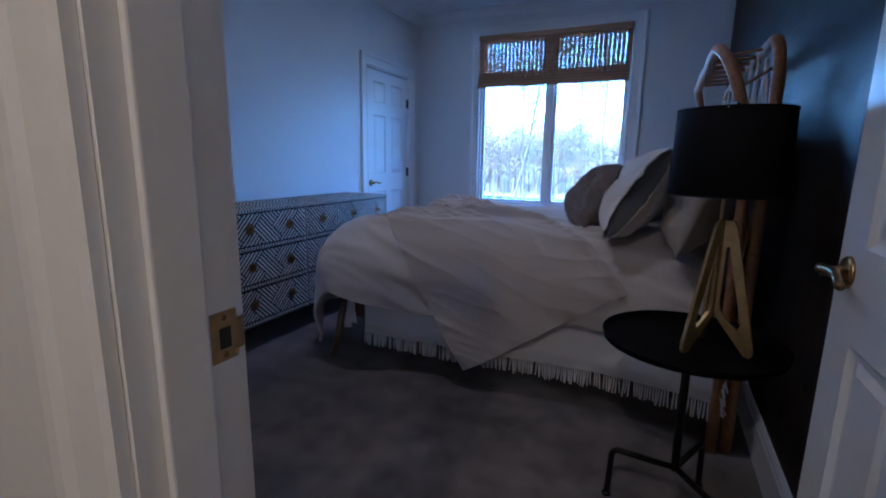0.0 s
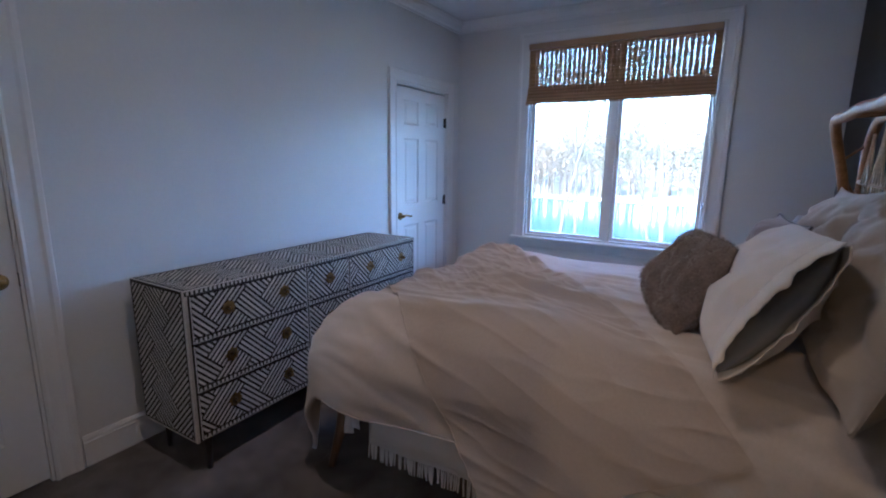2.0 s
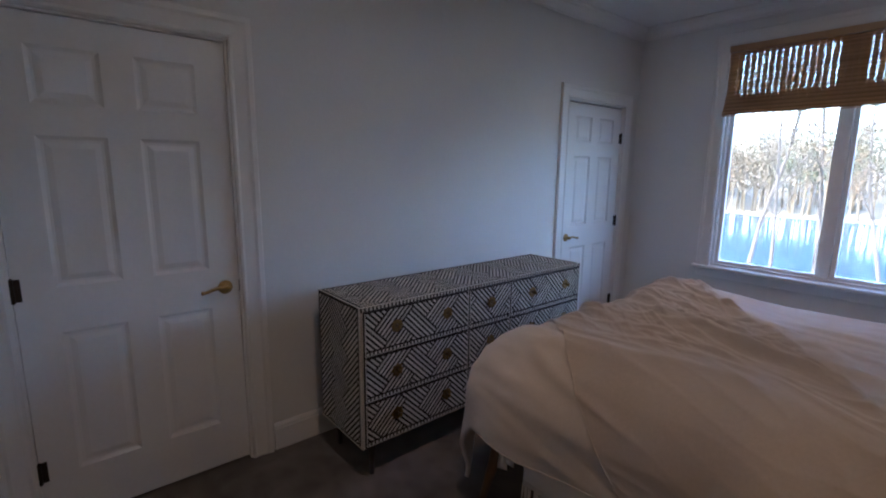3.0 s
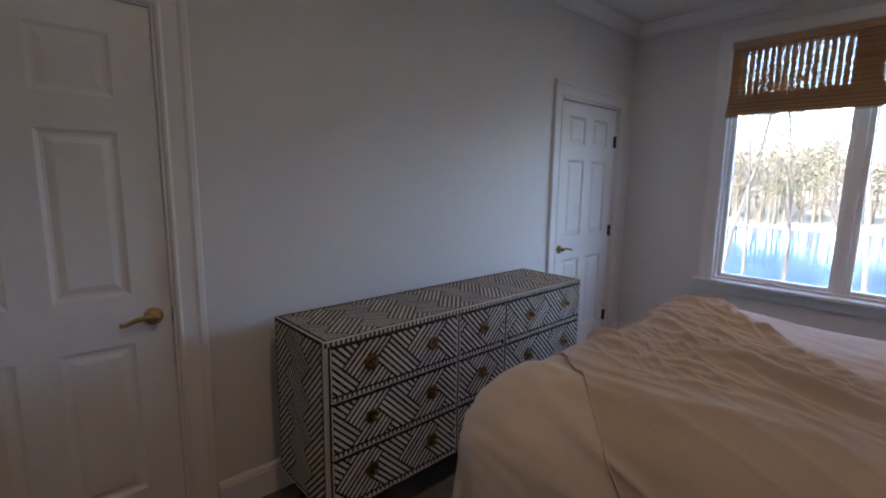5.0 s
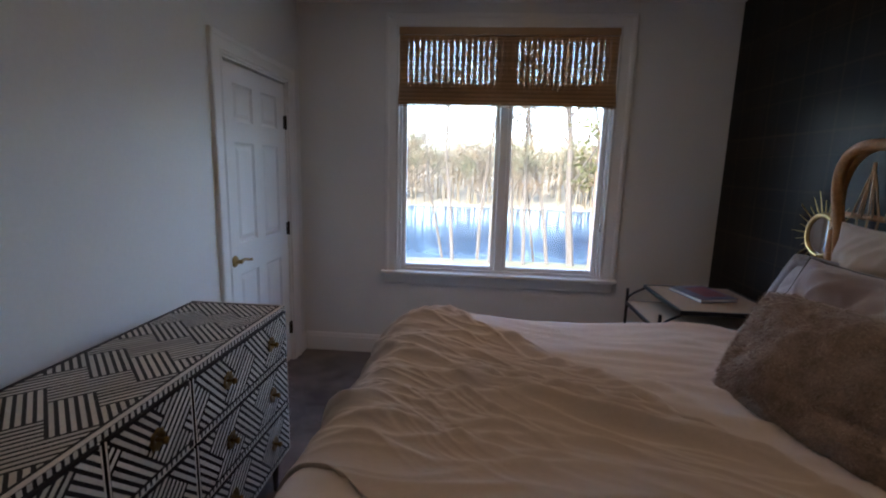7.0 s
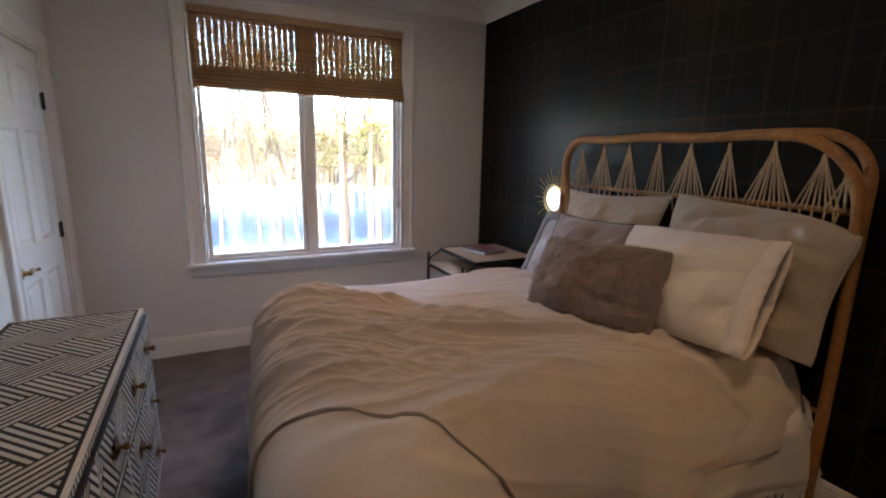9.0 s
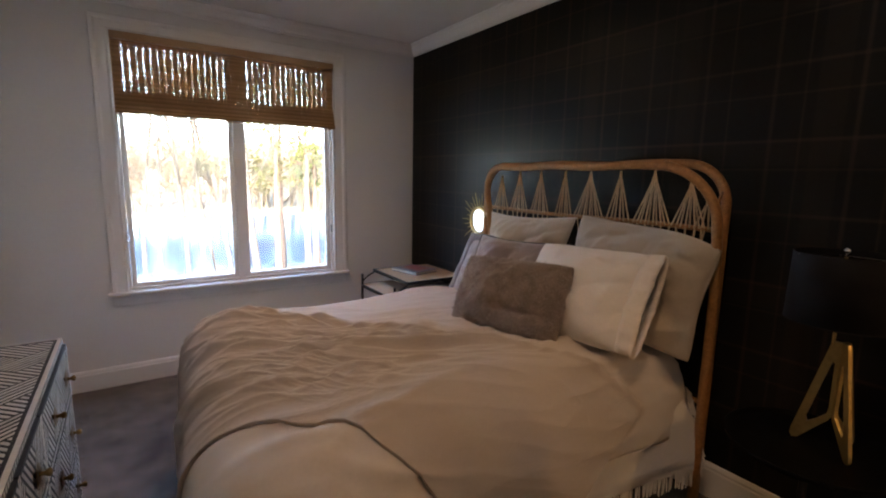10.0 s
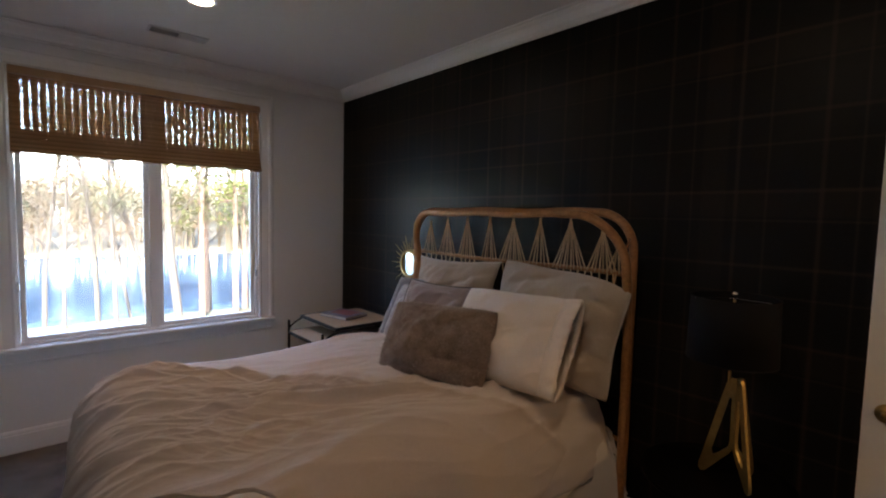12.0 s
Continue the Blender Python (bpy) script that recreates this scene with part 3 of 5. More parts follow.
for s0, s1 in ((wx0 + 0.024, -0.970), (-0.910, wx1 - 0.024)):
    bm = bmesh.new()
    a0, a1, b0, b1, y0, y1 = s0, s1, wz0 + 0.020, wz1 - 0.032, FY0 + 0.024, FY0 + 0.062
    box(bm, (a0, y0, b0), (a0 + 0.030, y1, b1), 0.004)
    box(bm, (a1 - 0.030, y0, b0), (a1, y1, b1), 0.004)
    box(bm, (a0 + 0.030, y0, b0), (a1 - 0.030, y1, b0 + 0.028), 0.004)
    box(bm, (a0 + 0.030, y0, b1 - 0.03), (a1 - 0.030, y1, b1), 0.004)
    sash = part("sash", bm, M_TRIM, win)
    pane = part("pane", boxed((a0 + 0.0305, y0 + 0.016, b0 + 0.0285), (a1 - 0.0305, y0 + 0.020, b1 - 0.0305)), M_GLASS, sash)
    pane.visible_shadow = False
    mid = (a0 + a1) / 2
    bm = bmesh.new()
    box(bm, (mid - 0.05, FY0 - 0.006, wz0 + 0.012), (mid + 0.05, FY0 + 0.022, wz0 + 0.026), 0.004)
    tube(bm, [(mid - 0.03, FY0 - 0.002, wz0 + 0.028), (mid + 0.05, FY0 - 0.006, wz0 + 0.034)], 0.005, 8)
    part("crank_handle", bm, M_TRIM, win, "white folding casement crank")
for lx in (wx1 - 0.018, wx0 + 0.018):
    part("sash_lock", boxed((lx - 0.007, FY0 - 0.014, 1.05), (lx + 0.007, FY0 + 0.004, 1.11), 0.004), M_CHROME, win)

# ---- woven blind ----
blind = thing("roman_blind", (-0.95, YN - 0.06, 1.93), "half-raised woven reed roman blind, brown, hung inside the casing", "blind")
BY = YN - 0.030                             # the plane in which the blind hangs
BX0, BX1 = wx0 + 0.008, wx1 - 0.008
part("headrail", boxed((BX0, BY - 0.045, 2.412), (BX1, BY + 0.02, 2.462), 0.006), M_BLINDTAPE, blind)
rng = random.Random(4)
COLS = [BX0 + 0.012 + i * (BX1 - BX0 - 0.024) / 46 for i in range(47)]


def reed(bm, z, y, thick, wob, seed, slack=0.4):
    """One flattened reed; slack is how far it thins out between the bound strips."""
    r = random.Random(seed)
    n = 184
    ph = r.uniform(0, 6)
    prev = None
    for i in range(n + 1):
        x = BX0 + (BX1 - BX0) * i / n
        open_strip = i % 5 in (2, 3) and noise.noise((i // 6 * 3.7, z * 22, 1.0)) > -0.45
        h = thick * 0.56 * (1 - (slack * r.uniform(0.55, 1.15) if open_strip else 0.0) + r.uniform(-0.04, 0.04))
        zc = z + wob * math.sin(x * 9 + ph) + r.uniform(-1, 1) * wob * 0.8
        ring = [bm.verts.new((x, y + dy, zc + dz)) for dy, dz in ((-0.0009, -h), (-0.0013, h * 0.2), (-0.0009, h), (0.0012, h), (0.0012, -h))]
        if prev:
            for k in range(5):
                bm.faces.new((prev[k], prev[(k + 1) % 5], ring[(k + 1) % 5], ring[k]))
        prev = ring


bm = bmesh.new()
z, i = 2.064, 0
while z < 2.412:
    reed(bm, z, BY - 0.012, 0.0082, 0.0003, i, 0.60 if i % 2 else 0.06)
    z += 0.0082
    i += 1
bmesh.ops.recalc_face_normals(bm, faces=bm.faces)
part("reeds", bm, M_BLIND, blind)
bm = bmesh.new()
for k, cx in enumerate(COLS):
    if k % 2 == 0:
        tube(bm, [(cx + rng.uniform(-0.002, 0.002), BY - 0.015, zz) for zz in (2.03, 2.15, 2.28, 2.415)], 0.0011, 5)
part("warp_threads", bm, M_BLINDTAPE, blind)
# strips added to dim the blind where the frame behind blocks the daylight
for cx0, cx1 in ((BX0, BX0 + 0.028), (-1.015, -0.872), (BX1 - 0.028, BX1)):
    part("frame_shade_strip", boxed((cx0, BY - 0.0095, 2.03), (cx1, BY - 0.007, 2.415)), M_BLINDTAPE, blind)
for k, (zf0, zf1, yf) in enumerate(((1.985, 2.085, 0.036), (1.954, 2.030, 0.052), (1.928, 1.990, 0.068))):
    bm = bmesh.new()
    z, i = zf0, 0
    while z < zf1:
        f = (z - zf0) / (zf1 - zf0)
        belly = math.sqrt(max(0.0, 1 - f * f)) * (1 - 0.35 * max(0, 0.12 - f) / 0.12)
        reed(bm, z, BY - 0.016 - (yf - 0.016) * belly - 0.003 * (i % 2), 0.0058, 0.0002, 400 + k * 40 + i, 0.0)
        z += 0.0074
        i += 1
    bmesh.ops.recalc_face_normals(bm, faces=bm.faces)
    part("gathered_fold", bm, M_BLIND, blind)
part("bottom_backing", boxed((BX0 + 0.002, BY - 0.014, 1.942), (BX1 - 0.002, BY - 0.006, 2.075), 0.003), M_BLINDTAPE, blind)

# ---- dresser with bone inlay ----
DX0, DX1, DY0, DY1, DZ0, DZ1 = -2.372, -1.930, 1.942, 3.634, 0.172, 0.87
dresser = thing("dresser", ((DX0 + DX1) / 2, (DY0 + DY1) / 2, 0), "long black dresser with white bone-inlay herringbone and brass flower knobs", "dresser")
part("carcass", boxed((DX0, DY0, DZ0), (DX1 - 0.012, DY1, DZ1), 0.003), M_INLAY_DARK, dresser)


def clip(poly, lo, hi):
    for ax, val, keep in ((0, lo[0], 1), (0, hi[0], -1), (1, lo[1], 1), (1, hi[1], -1)):
        out = []
        for i, p in enumerate(poly):
            q = poly[(i + 1) % len(poly)]
            a, b = (p[ax] - val) * keep, (q[ax] - val) * keep
            if a >= 0:
                out.append(p)
            if (a >= 0) != (b >= 0):
                f = a / (a - b)
                out.append((p[0] + (q[0] - p[0]) * f, p[1] + (q[1] - p[1]) * f))
        poly = out
        if len(poly) < 3:
            return []
    return poly


def inlay(w, h, cell, turn, put, strips=4, seed=0, border=True):
    """Herringbone blocks of bone strips over a w x h face; put(u, v) gives the place."""
    bm = bmesh.new()
    r = random.Random(seed)
    ca, sa = math.cos(turn), math.sin(turn)
    n = int((w + h) / cell) + 4
    m0 = 0.006
    ou, ov = r.uniform(0, 4) * cell, r.uniform(0, 4) * cell

    def add(quad, lo, hi):
        p = clip(quad, lo, hi)
        if len(p) < 3:
            return
        area = abs(sum(p[i][0] * p[(i + 1) % len(p)][1] - p[(i + 1) % len(p)][0] * p[i][1] for i in range(len(p)))) / 2
        if area < 4e-6:
            return
        bm.faces.new([bm.verts.new(put(*q)) for q in p])
    for i in range(-n, n):
        for j in range(-n, n):
            c = (i - j) % 4
            if c not in (0, 3):
                continue
            for k in range(strips):
                pitch = cell / strips
                g = pitch * (0.54 + r.uniform(-0.05, 0.05))
                e0, e1 = 0.04 * cell, 1.96 * cell
                o = k * pitch + (pitch - g) / 2
                if c == 0:
                    q = [(i * cell + e0, j * cell + o), (i * cell + e1, j * cell + o), (i * cell + e1, j * cell + o + g), (i * cell + e0, j * cell + o + g)]
                else:
                    q = [(i * cell + o, j * cell + e0), (i * cell + o + g, j * cell + e0), (i * cell + o + g, j * cell + e1), (i * cell + o, j * cell + e1)]
                q = [(u * ca - v * sa + w / 2 + ou, u * sa + v * ca + h / 2 + ov) for u, v in q]
                if max(u for u, v in q) < 0 or min(u for u, v in q) > w or max(v for u, v in q) < 0 or min(v for u, v in q) > h:
                    continue
                add(q, (m0, m0), (w - m0, h - m0))
    bmesh.ops.recalc_face_normals(bm, faces=bm.faces)
    return bm


def dashes(w, h, pitch, put, along_u=True):
    bm = bmesh.new()
    n = int((w if along_u else h) / pitch)
    for k in range(n):
        a0, a1 = (k + 0.22) * pitch, (k + 0.78) * pitch
        q = [(a0, 0), (a1, 0), (a1, h), (a0, h)] if along_u else [(0, a0), (w, a0), (w, a1), (0, a1)]
        bm.faces.new([bm.verts.new(put(*p)) for p in q])
    return bm


def stuff(ob):
    ob["kind"] = "stuff"
    return ob


def flower_knob(parent, x, y, z):
    k = part("knob", lathed([(0.0, 0), (0.008, 0), (0.006, 0.006), (0.0055, 0.020), (0.010, 0.026), (0.0115, 0.032), (0.007, 0.037), (0, 0.038)], (x, y, z), "x", 16), M_OLDBRASS, parent, "dark brass flower knob", True)
    bm = bmesh.new()
    n = 40
    ring0 = [bm.verts.new((x + 0.004, y + 0.007 * math.cos(2 * math.pi * i / n), z + 0.007 * math.sin(2 * math.pi * i / n))) for i in range(n)]
    ring1, ring2 = [], []
    for i in range(n):
        a = 2 * math.pi * i / n
        rr = 0.027 + 0.007 * abs(math.cos(4 * a))
        ring1.append(bm.verts.new((x + 0.011, y + 0.7 * rr * math.cos(a), z + 0.7 * rr * math.sin(a))))
        ring2.append(bm.verts.new((x + 0.007, y + rr * math.cos(a), z + rr * math.sin(a))))
    for a, b in ((ring0, ring1), (ring1, ring2)):
        for i in range(n):
            bm.faces.new((a[i], a[(i + 1) % n], b[(i + 1) % n], b[i]))
    part("petals", bm, M_OLDBRASS, k, "", True)


ROWS_Z = [(DZ0 + 0.012, 0.402), (0.410, 0.628), (0.636, 0.850)]
COLS_Y = [(DY0 + 0.016, 2.600), (2.610, 2.932), (2.942, DY1 - 0.016)]
CELL = 0.106
sd = 0
for cy0, cy1 in COLS_Y:
    for rz0, rz1 in ROWS_Z:
        sd += 1
        dr = part("drawer", boxed((DX1 - 0.012, cy0, rz0), (DX1 - 0.001, cy1, rz1), 0.0015), M_INLAY_DARK, dresser)
        hh = rz1 - rz0 - 0.022
        stuff(part("inlay", inlay(cy1 - cy0, hh, CELL, radians(45), lambda u, v: (DX1 + 0.0006, cy0 + u, rz0 + 0.022 + v), 5, sd), M_INLAY, dr))
        stuff(part("border_inlay", dashes(cy1 - cy0 - 0.008, 0.014, 0.021, lambda u, v: (DX1 + 0.0006, cy0 + 0.004 + u, rz0 + 0.005 + v)), M_INLAY, dr))
        bm = bmesh.new()
        for u0 in (cy0 + 0.0005, cy1 - 0.0045):
            box(bm, (DX1 - 0.0012, u0, rz0 + 0.001), (DX1 + 0.0004, u0 + 0.004, rz1 - 0.001))
        box(bm, (DX1 - 0.0012, cy0 + 0.005, rz0 + 0.0005), (DX1 + 0.0004, cy1 - 0.005, rz0 + 0.0032))
        part("edge_line", bm, M_INLAY, dr, "thin white bone edge line")
        wide = cy1 - cy0
        for f in ((0.27, 0.76) if wide > 0.4 else (0.5,)):
            flower_knob(dr, DX1 - 0.001, cy0 + wide * f, rz0 + 0.022 + hh * 0.52)
stuff(part("top_inlay", inlay(DY1 - DY0 - 0.03, DX1 - DX0 - 0.045, 0.102, radians(45), lambda u, v: (DX0 + 0.015 + v, DY0 + 0.015 + u, DZ1 + 0.0006), 5, 31), M_INLAY, dresser))
stuff(part("top_border", dashes(DY1 - DY0 - 0.01, 0.016, 0.021, lambda u, v: (DX1 - 0.012 + 0.0006, DY0 + 0.005 + u, DZ1 - 0.0175 + v)), M_INLAY, dresser))
bm = bmesh.new()
box(bm, (DX1 - 0.026, DY0, DZ1 - 0.0004), (DX1 - 0.0122, DY1, DZ1 + 0.0012))
box(bm, (DX0, DY0, DZ1 - 0.0004), (DX1 - 0.0262, DY0 + 0.008, DZ1 + 0.0012))
box(bm, (DX0, DY1 - 0.008, DZ1 - 0.0004), (DX1 - 0.0262, DY1, DZ1 + 0.0012))
for yy in (DY0, DY1):
    box(bm, (DX1 - 0.028, yy - 0.0008, DZ0), (DX1 - 0.0122, yy + 0.0008, DZ1 - 0.002))
    box(bm, (DX0, yy - 0.0008, DZ0), (DX1 - 0.03, yy + 0.0008, DZ0 + 0.008))
for yy in (DY0 + 0.001, 2.6005, 2.9325, DY1 - 0.013):
    box(bm, (DX1 - 0.0122, yy, DZ0), (DX1 - 0.0112, yy + (0.012 if yy < 2 or yy > 3 else 0.008), DZ1 - 0.02))
part("edge_banding", bm, M_INLAY, dresser, "white bone edge lines")
for yy, s in ((DY0 - 0.0006, 1), (DY1 + 0.0006, 2)):
    stuff(part("side_inlay", inlay(DX1 - DX0 - 0.04, DZ1 - DZ0 - 0.018, 0.105, radians(45), lambda u, v: (DX0 + 0.008 + u, yy, DZ0 + 0.01 + v), 5, 50 + s), M_INLAY, dresser))
part("plinth", boxed((DX0 + 0.03, DY0 + 0.03, DZ0 - 0.02), (DX1 - 0.04, DY1 - 0.03, DZ0)), M_DARKLEG, dresser)
for lx in (DX0 + 0.06, DX1 - 0.05):
    for ly in (DY0 + 0.07, (DY0 + DY1) / 2, DY1 - 0.07):
        part("leg", tubed([(lx, ly, 0), (lx, ly, 0.09), (lx, ly, DZ0 - 0.001)], [0.011, 0.015, 0.02], 12), M_DARKLEG, dresser, "", True)

# ---- bed ----
BED_TOP, RAD = 0.825, 0.30
CORE = (-1.33, 0.60, 2.615, 3.68)


def foot_out(s):
    """How far the bedding spreads wider towards the foot."""
    f = min(1.0, max(0.0, (-0.85 - s) / 0.45))
    return 0.17 * f * f * (3 - 2 * f)


def drape(s, t, lift=0.0, flare=0.04, wrinkle=None):
    """Lays a cloth point (s along the bed, t across it, measured on the cloth) over the bed's rounded top and down its sides."""
    qy = min(max(t, CORE[2] - foot_out(s)), CORE[3])
    qx = min(max(s, CORE[0] + 0.085 * (qy - CORE[2] + 0.17)), CORE[1])
    dx, dy = s - qx, t - qy
    d = math.hypot(dx, dy)
    r = RAD
    bunch = 0.034 * math.exp(-((qx + 1.22) ** 2 + (qy - 3.62) ** 2) / 0.05)
    top = BED_TOP + bunch + 0.014 * math.sin((qx + 1.0) * 2.1) * math.sin((qy - 2.4) * 2.2)
    w = wrinkle(s, t) if wrinkle else 0.0
    w *= 1 - 0.6 * min(1, max(0, (d - 0.16) / 0.3))
    if d < 1e-6:
        return Vector((s, t, top + lift + w))
    n = Vector((dx / d, dy / d, 0))
    quarter = r * math.pi / 2
    if d < quarter:
        a = d / r
        nn = n * math.sin(a) + Vector((0, 0, math.cos(a)))
        return Vector((qx, qy, top - r)) + nn * (r + lift + w)
    down = d - quarter
    ang = math.atan2(n.y, n.x)
    ripple = 0.016 * math.sin((s * 1.0 + t * 1.0) * 11 + ang * 3) * min(1, down / 0.3)
    return Vector((qx, qy, top - r - down)) + n * (r + lift + w + flare * down + ripple)


def wr(ax, ay, fx, fy, amp, seed):
    """Wrinkles: noise drawn out along one way of the cloth."""
    ln = math.hypot(ax, ay)
    ux, uy = ax / ln, ay / ln

    def f(s, t):
        u, v = s * ux + t * uy, -s * uy + t * ux
        warp = noise.noise((u * 1.2 + seed, v * 1.2, 3.1)) * 0.22
        total = 0.0
        for k, (fm, am) in enumerate(((1, 1.0), (2.1, 0.7), (4.3, 0.5))):
            q = noise.noise((u * fx * (1 + 0.5 * k), (v + warp) * fy * fm, seed + 7 * k))
            total += am * ((1 - abs(q)) ** 5 - 0.36)
        c = noise.noise((s * 2.0, t * 2.0, seed + 11))
        mask = 0.35 + 0.65 * max(0, min(1, 0.5 + 1.5 * noise.noise((s * 1.5, t * 1.5, seed + 20))))
        return amp * total * mask + 0.010 * c
    return f


def lerp_table(tab, s):
    for (a, va), (b, vb) in zip(tab, tab[1:]):
        if s <= b:
            return va + (vb - va) * max(0, (s - a)) / (b - a)
    return tab[-1][1]


def cloth(s0, s1, ns, low, high, nt, lift, wrinkle, flare=0.04, extra=()):
    bm = bmesh.new()
    ss = sorted(set([s0 + (s1 - s0) * i / ns for i in range(ns + 1)]) | set(extra))
    grid = []
    for s in ss:
        a, b = low(s), high(s)
        grid.append([bm.verts.new(drape(s, a + (b - a) * j / nt, lift, flare, wrinkle)) for j in range(nt + 1)])
    for g0, g1 in zip(grid, grid[1:]):
        for j in range(nt):
            bm.faces.new((g0[j], g1[j], g1[j + 1], g0[j + 1]))
    bmesh.ops.recalc_face_normals(bm, faces=bm.faces)
    return bm


def thicken(ob, t):
    md = ob.modifiers.new("thickness", "SOLIDIFY")
    md.thickness, md.offset = t, -1
    return ob


BCY = 3.045
bed = thing("bed", (-0.5, BCY, 0), "queen bed with honey rattan headboard and splayed wooden legs", "bed")
part("mattress", boxed((-1.36, 2.41, 0.42), (0.42, 3.80, 0.73), 0.07), M_SHEET, bed)
part("box_base", boxed((-1.40, 2.41, 0.26), (0.42, 3.80, 0.42), 0.02), M_SHEET, bed)
for y0 in (2.378, 3.802):
    part("side_rail", boxed((-1.44, y0, 0.25), (0.44, y0 + 0.03, 0.34), 0.008), M_BEDWOOD, bed)
part("foot_rail", boxed((-1.47, 2.378, 0.25), (-1.441, 3.832, 0.34), 0.008), M_BEDWOOD, bed)
for lx, ly, sx, sy in ((-1.46, 2.38, -0.05, -0.06), (-1.46, 3.77, -0.05, 0.06)):
    part("leg", tubed([(lx + sx, ly + sy, 0.0), (lx + sx * 0.5, ly + sy * 0.5, 0.15), (lx, ly, 0.33)], [0.017, 0.024, 0.031], 12), M_LEGWOOD, bed, "splayed brown wooden leg", True)


def hoop(x, y0, y1, top, ry, rz, bow=None, n=18):
    """An upright arch of cane: two posts and a rail with rounded shoulders."""
    z0 = top - rz
    pts = [(x, y0, z0 * f) for f in (0.0, 0.25, 0.5, 0.75, 0.92)]
    for i in range(n + 1):
        a = math.pi - math.pi / 2 * i / n
        pts.append((x, y0 + ry + ry * math.cos(a), z0 + rz * math.sin(a)))
    for i in range(1, 10):
        pts.append((x, y0 + ry + (y1 - y0 - 2 * ry) * i / 10, top + 0.005 * math.sin(i * 1.3)))
    for i in range(n + 1):
        a = math.pi / 2 - math.pi / 2 * i / n
        pts.append((x, y1 - ry + ry * math.cos(a), z0 + rz * math.sin(a)))
    pts += [(x, y1, z0 * f) for f in (0.92, 0.75, 0.5, 0.25, 0.0)]
    return [(bow(p[2]) if bow else p[0], p[1], p[2]) for p in pts]


def on_hoop(y0, y1, top, ry, rz, side, z):
    """Where across the bed a hoop's side stands at a height."""
    z0 = top - rz
    k = 0 if z < z0 else ry * (1 - math.sqrt(max(0, 1 - ((z - z0) / rz) ** 2)))
    return y0 + k if side == 0 else y1 - k


HF, HB, HY0, HY1, HTOP = 0.465, 0.522, 2.275, 3.945, 1.635
front_x = lambda z: HF - 0.13 * max(0.0, (z - 0.9) / 0.72) ** 2.5
FRONT, BACK = (2.255, 3.80, 1.622, 0.235, 0.235), (HY0, HY1, HTOP, 0.19, 0.19)
part("front_hoop", tubed(hoop(HF, *FRONT, front_x), 0.0215, 14), M_RATTAN, bed, "thick bent honey rattan hoop", True)
part("back_hoop", tubed(hoop(HB, *BACK), 0.0215, 14), M_RATTAN, bed, "", True)
part("lower_rail", tubed([(HB - 0.012, HY0 + 0.02 + (HY1 - HY0 - 0.04) * i / 8, 1.338 + 0.004 * math.sin(i)) for i in range(9)], 0.0125, 10), M_RATTAN, bed, "", True)
part("bottom_rail", tubed([(HB - 0.012, HY0 + 0.02, 0.52), (HB - 0.012, HY1 - 0.02, 0.52)], 0.0125, 10), M_RATTAN, bed, "", True)
for side in (0, 1):
    for k in range(7):
        z = (0.25, 0.42, 0.80, 0.95, 1.20, 1.33, 1.45)[k]
        z2 = z + (0.22, -0.12, 0.20, -0.10, 0.10, -0.06, 0.06)[k]
        part("lacing", tubed([(front_x(z) + 0.016, on_hoop(*FRONT, side, z), z), (HB - 0.016, on_hoop(*BACK, side, z2), z2)], 0.0065, 6), M_RATTAN, bed, "", True)
for k in range(12):
    y = 2.62 + k * 0.075
    part("top_lacing", tubed([(front_x(1.615) + 0.018, y, FRONT[2] - 0.004), (HB - 0.018, y + (0.05 if k % 2 else -0.05), HTOP - 0.006)], 0.0065, 6), M_RATTAN, bed, "", True)
for cy, hw, n, ht in ((2.345, 0.05, 4, 1.50), (2.426, 0.08, 8, 1.575), (2.614, 0.10, 10, 1.612), (2.81, 0.07, 6, 1.612), (3.005, 0.10, 10, 1.612),
                      (3.19, 0.06, 6, 1.612), (3.39, 0.075, 8, 1.612), (3.582, 0.08, 8, 1.605), (3.76, 0.07, 6, 1.575)):
    for i in range(n):
        f = i / (n - 1) - 0.5
        pts = [(HB - 0.016 - 0.004 * (i % 2), cy + f * 0.016, ht - 0.11 * abs(f)), (HB - 0.020 - 0.004 * (i % 2), cy + f * 2 * hw, 1.338)]
        if i % 2 == 0:
            pts.append((HB - 0.018, cy + f * hw * 0.9, 1.12))
        part("spoke", tubed(pts, 0.0042, 6), M_REED, bed, "", True)

# bedding
for k, (rx, ry, dz) in enumerate(((-1.405, 2.335, 0.0), (-1.385, 2.345, 0.03))):
    tie = thing("bed_tie", (rx, ry, 0.2), "white cotton ribbon tie hanging at the bed corner", "ribbon")
    bm = bmesh.new()
    col = []
    for i in range(9):
        f = i / 8
        z = 0.46 - (0.27 - dz) * f
        wv = 0.010 * math.sin(f * 5 + k * 2)
        col.append((bm.verts.new((rx - 0.016 - 0.004 * f + wv, ry + wv * 0.5, z)), bm.verts.new((rx + 0.016 + 0.004 * f + wv, ry + 0.010 - wv * 0.5, z))))
    for (a, b), (c, d) in zip(col, col[1:]):
        bm.faces.new((a, b, d, c))
    thicken(part("ribbon", bm, M_SHEET, tie, "", True), 0.002)
side_low = lambda s: 2.55 - (RAD * math.pi / 2 + 0.34)
cover = thing("coverlet", (-0.5, BCY, 0.73), "white cotton coverlet with knotted fringe hanging over the bed side", "coverlet")


def dip(x):
    """The hem hangs lower towards the foot."""
    return -0.026 * min(1.0, max(0.0, -0.2 - x))


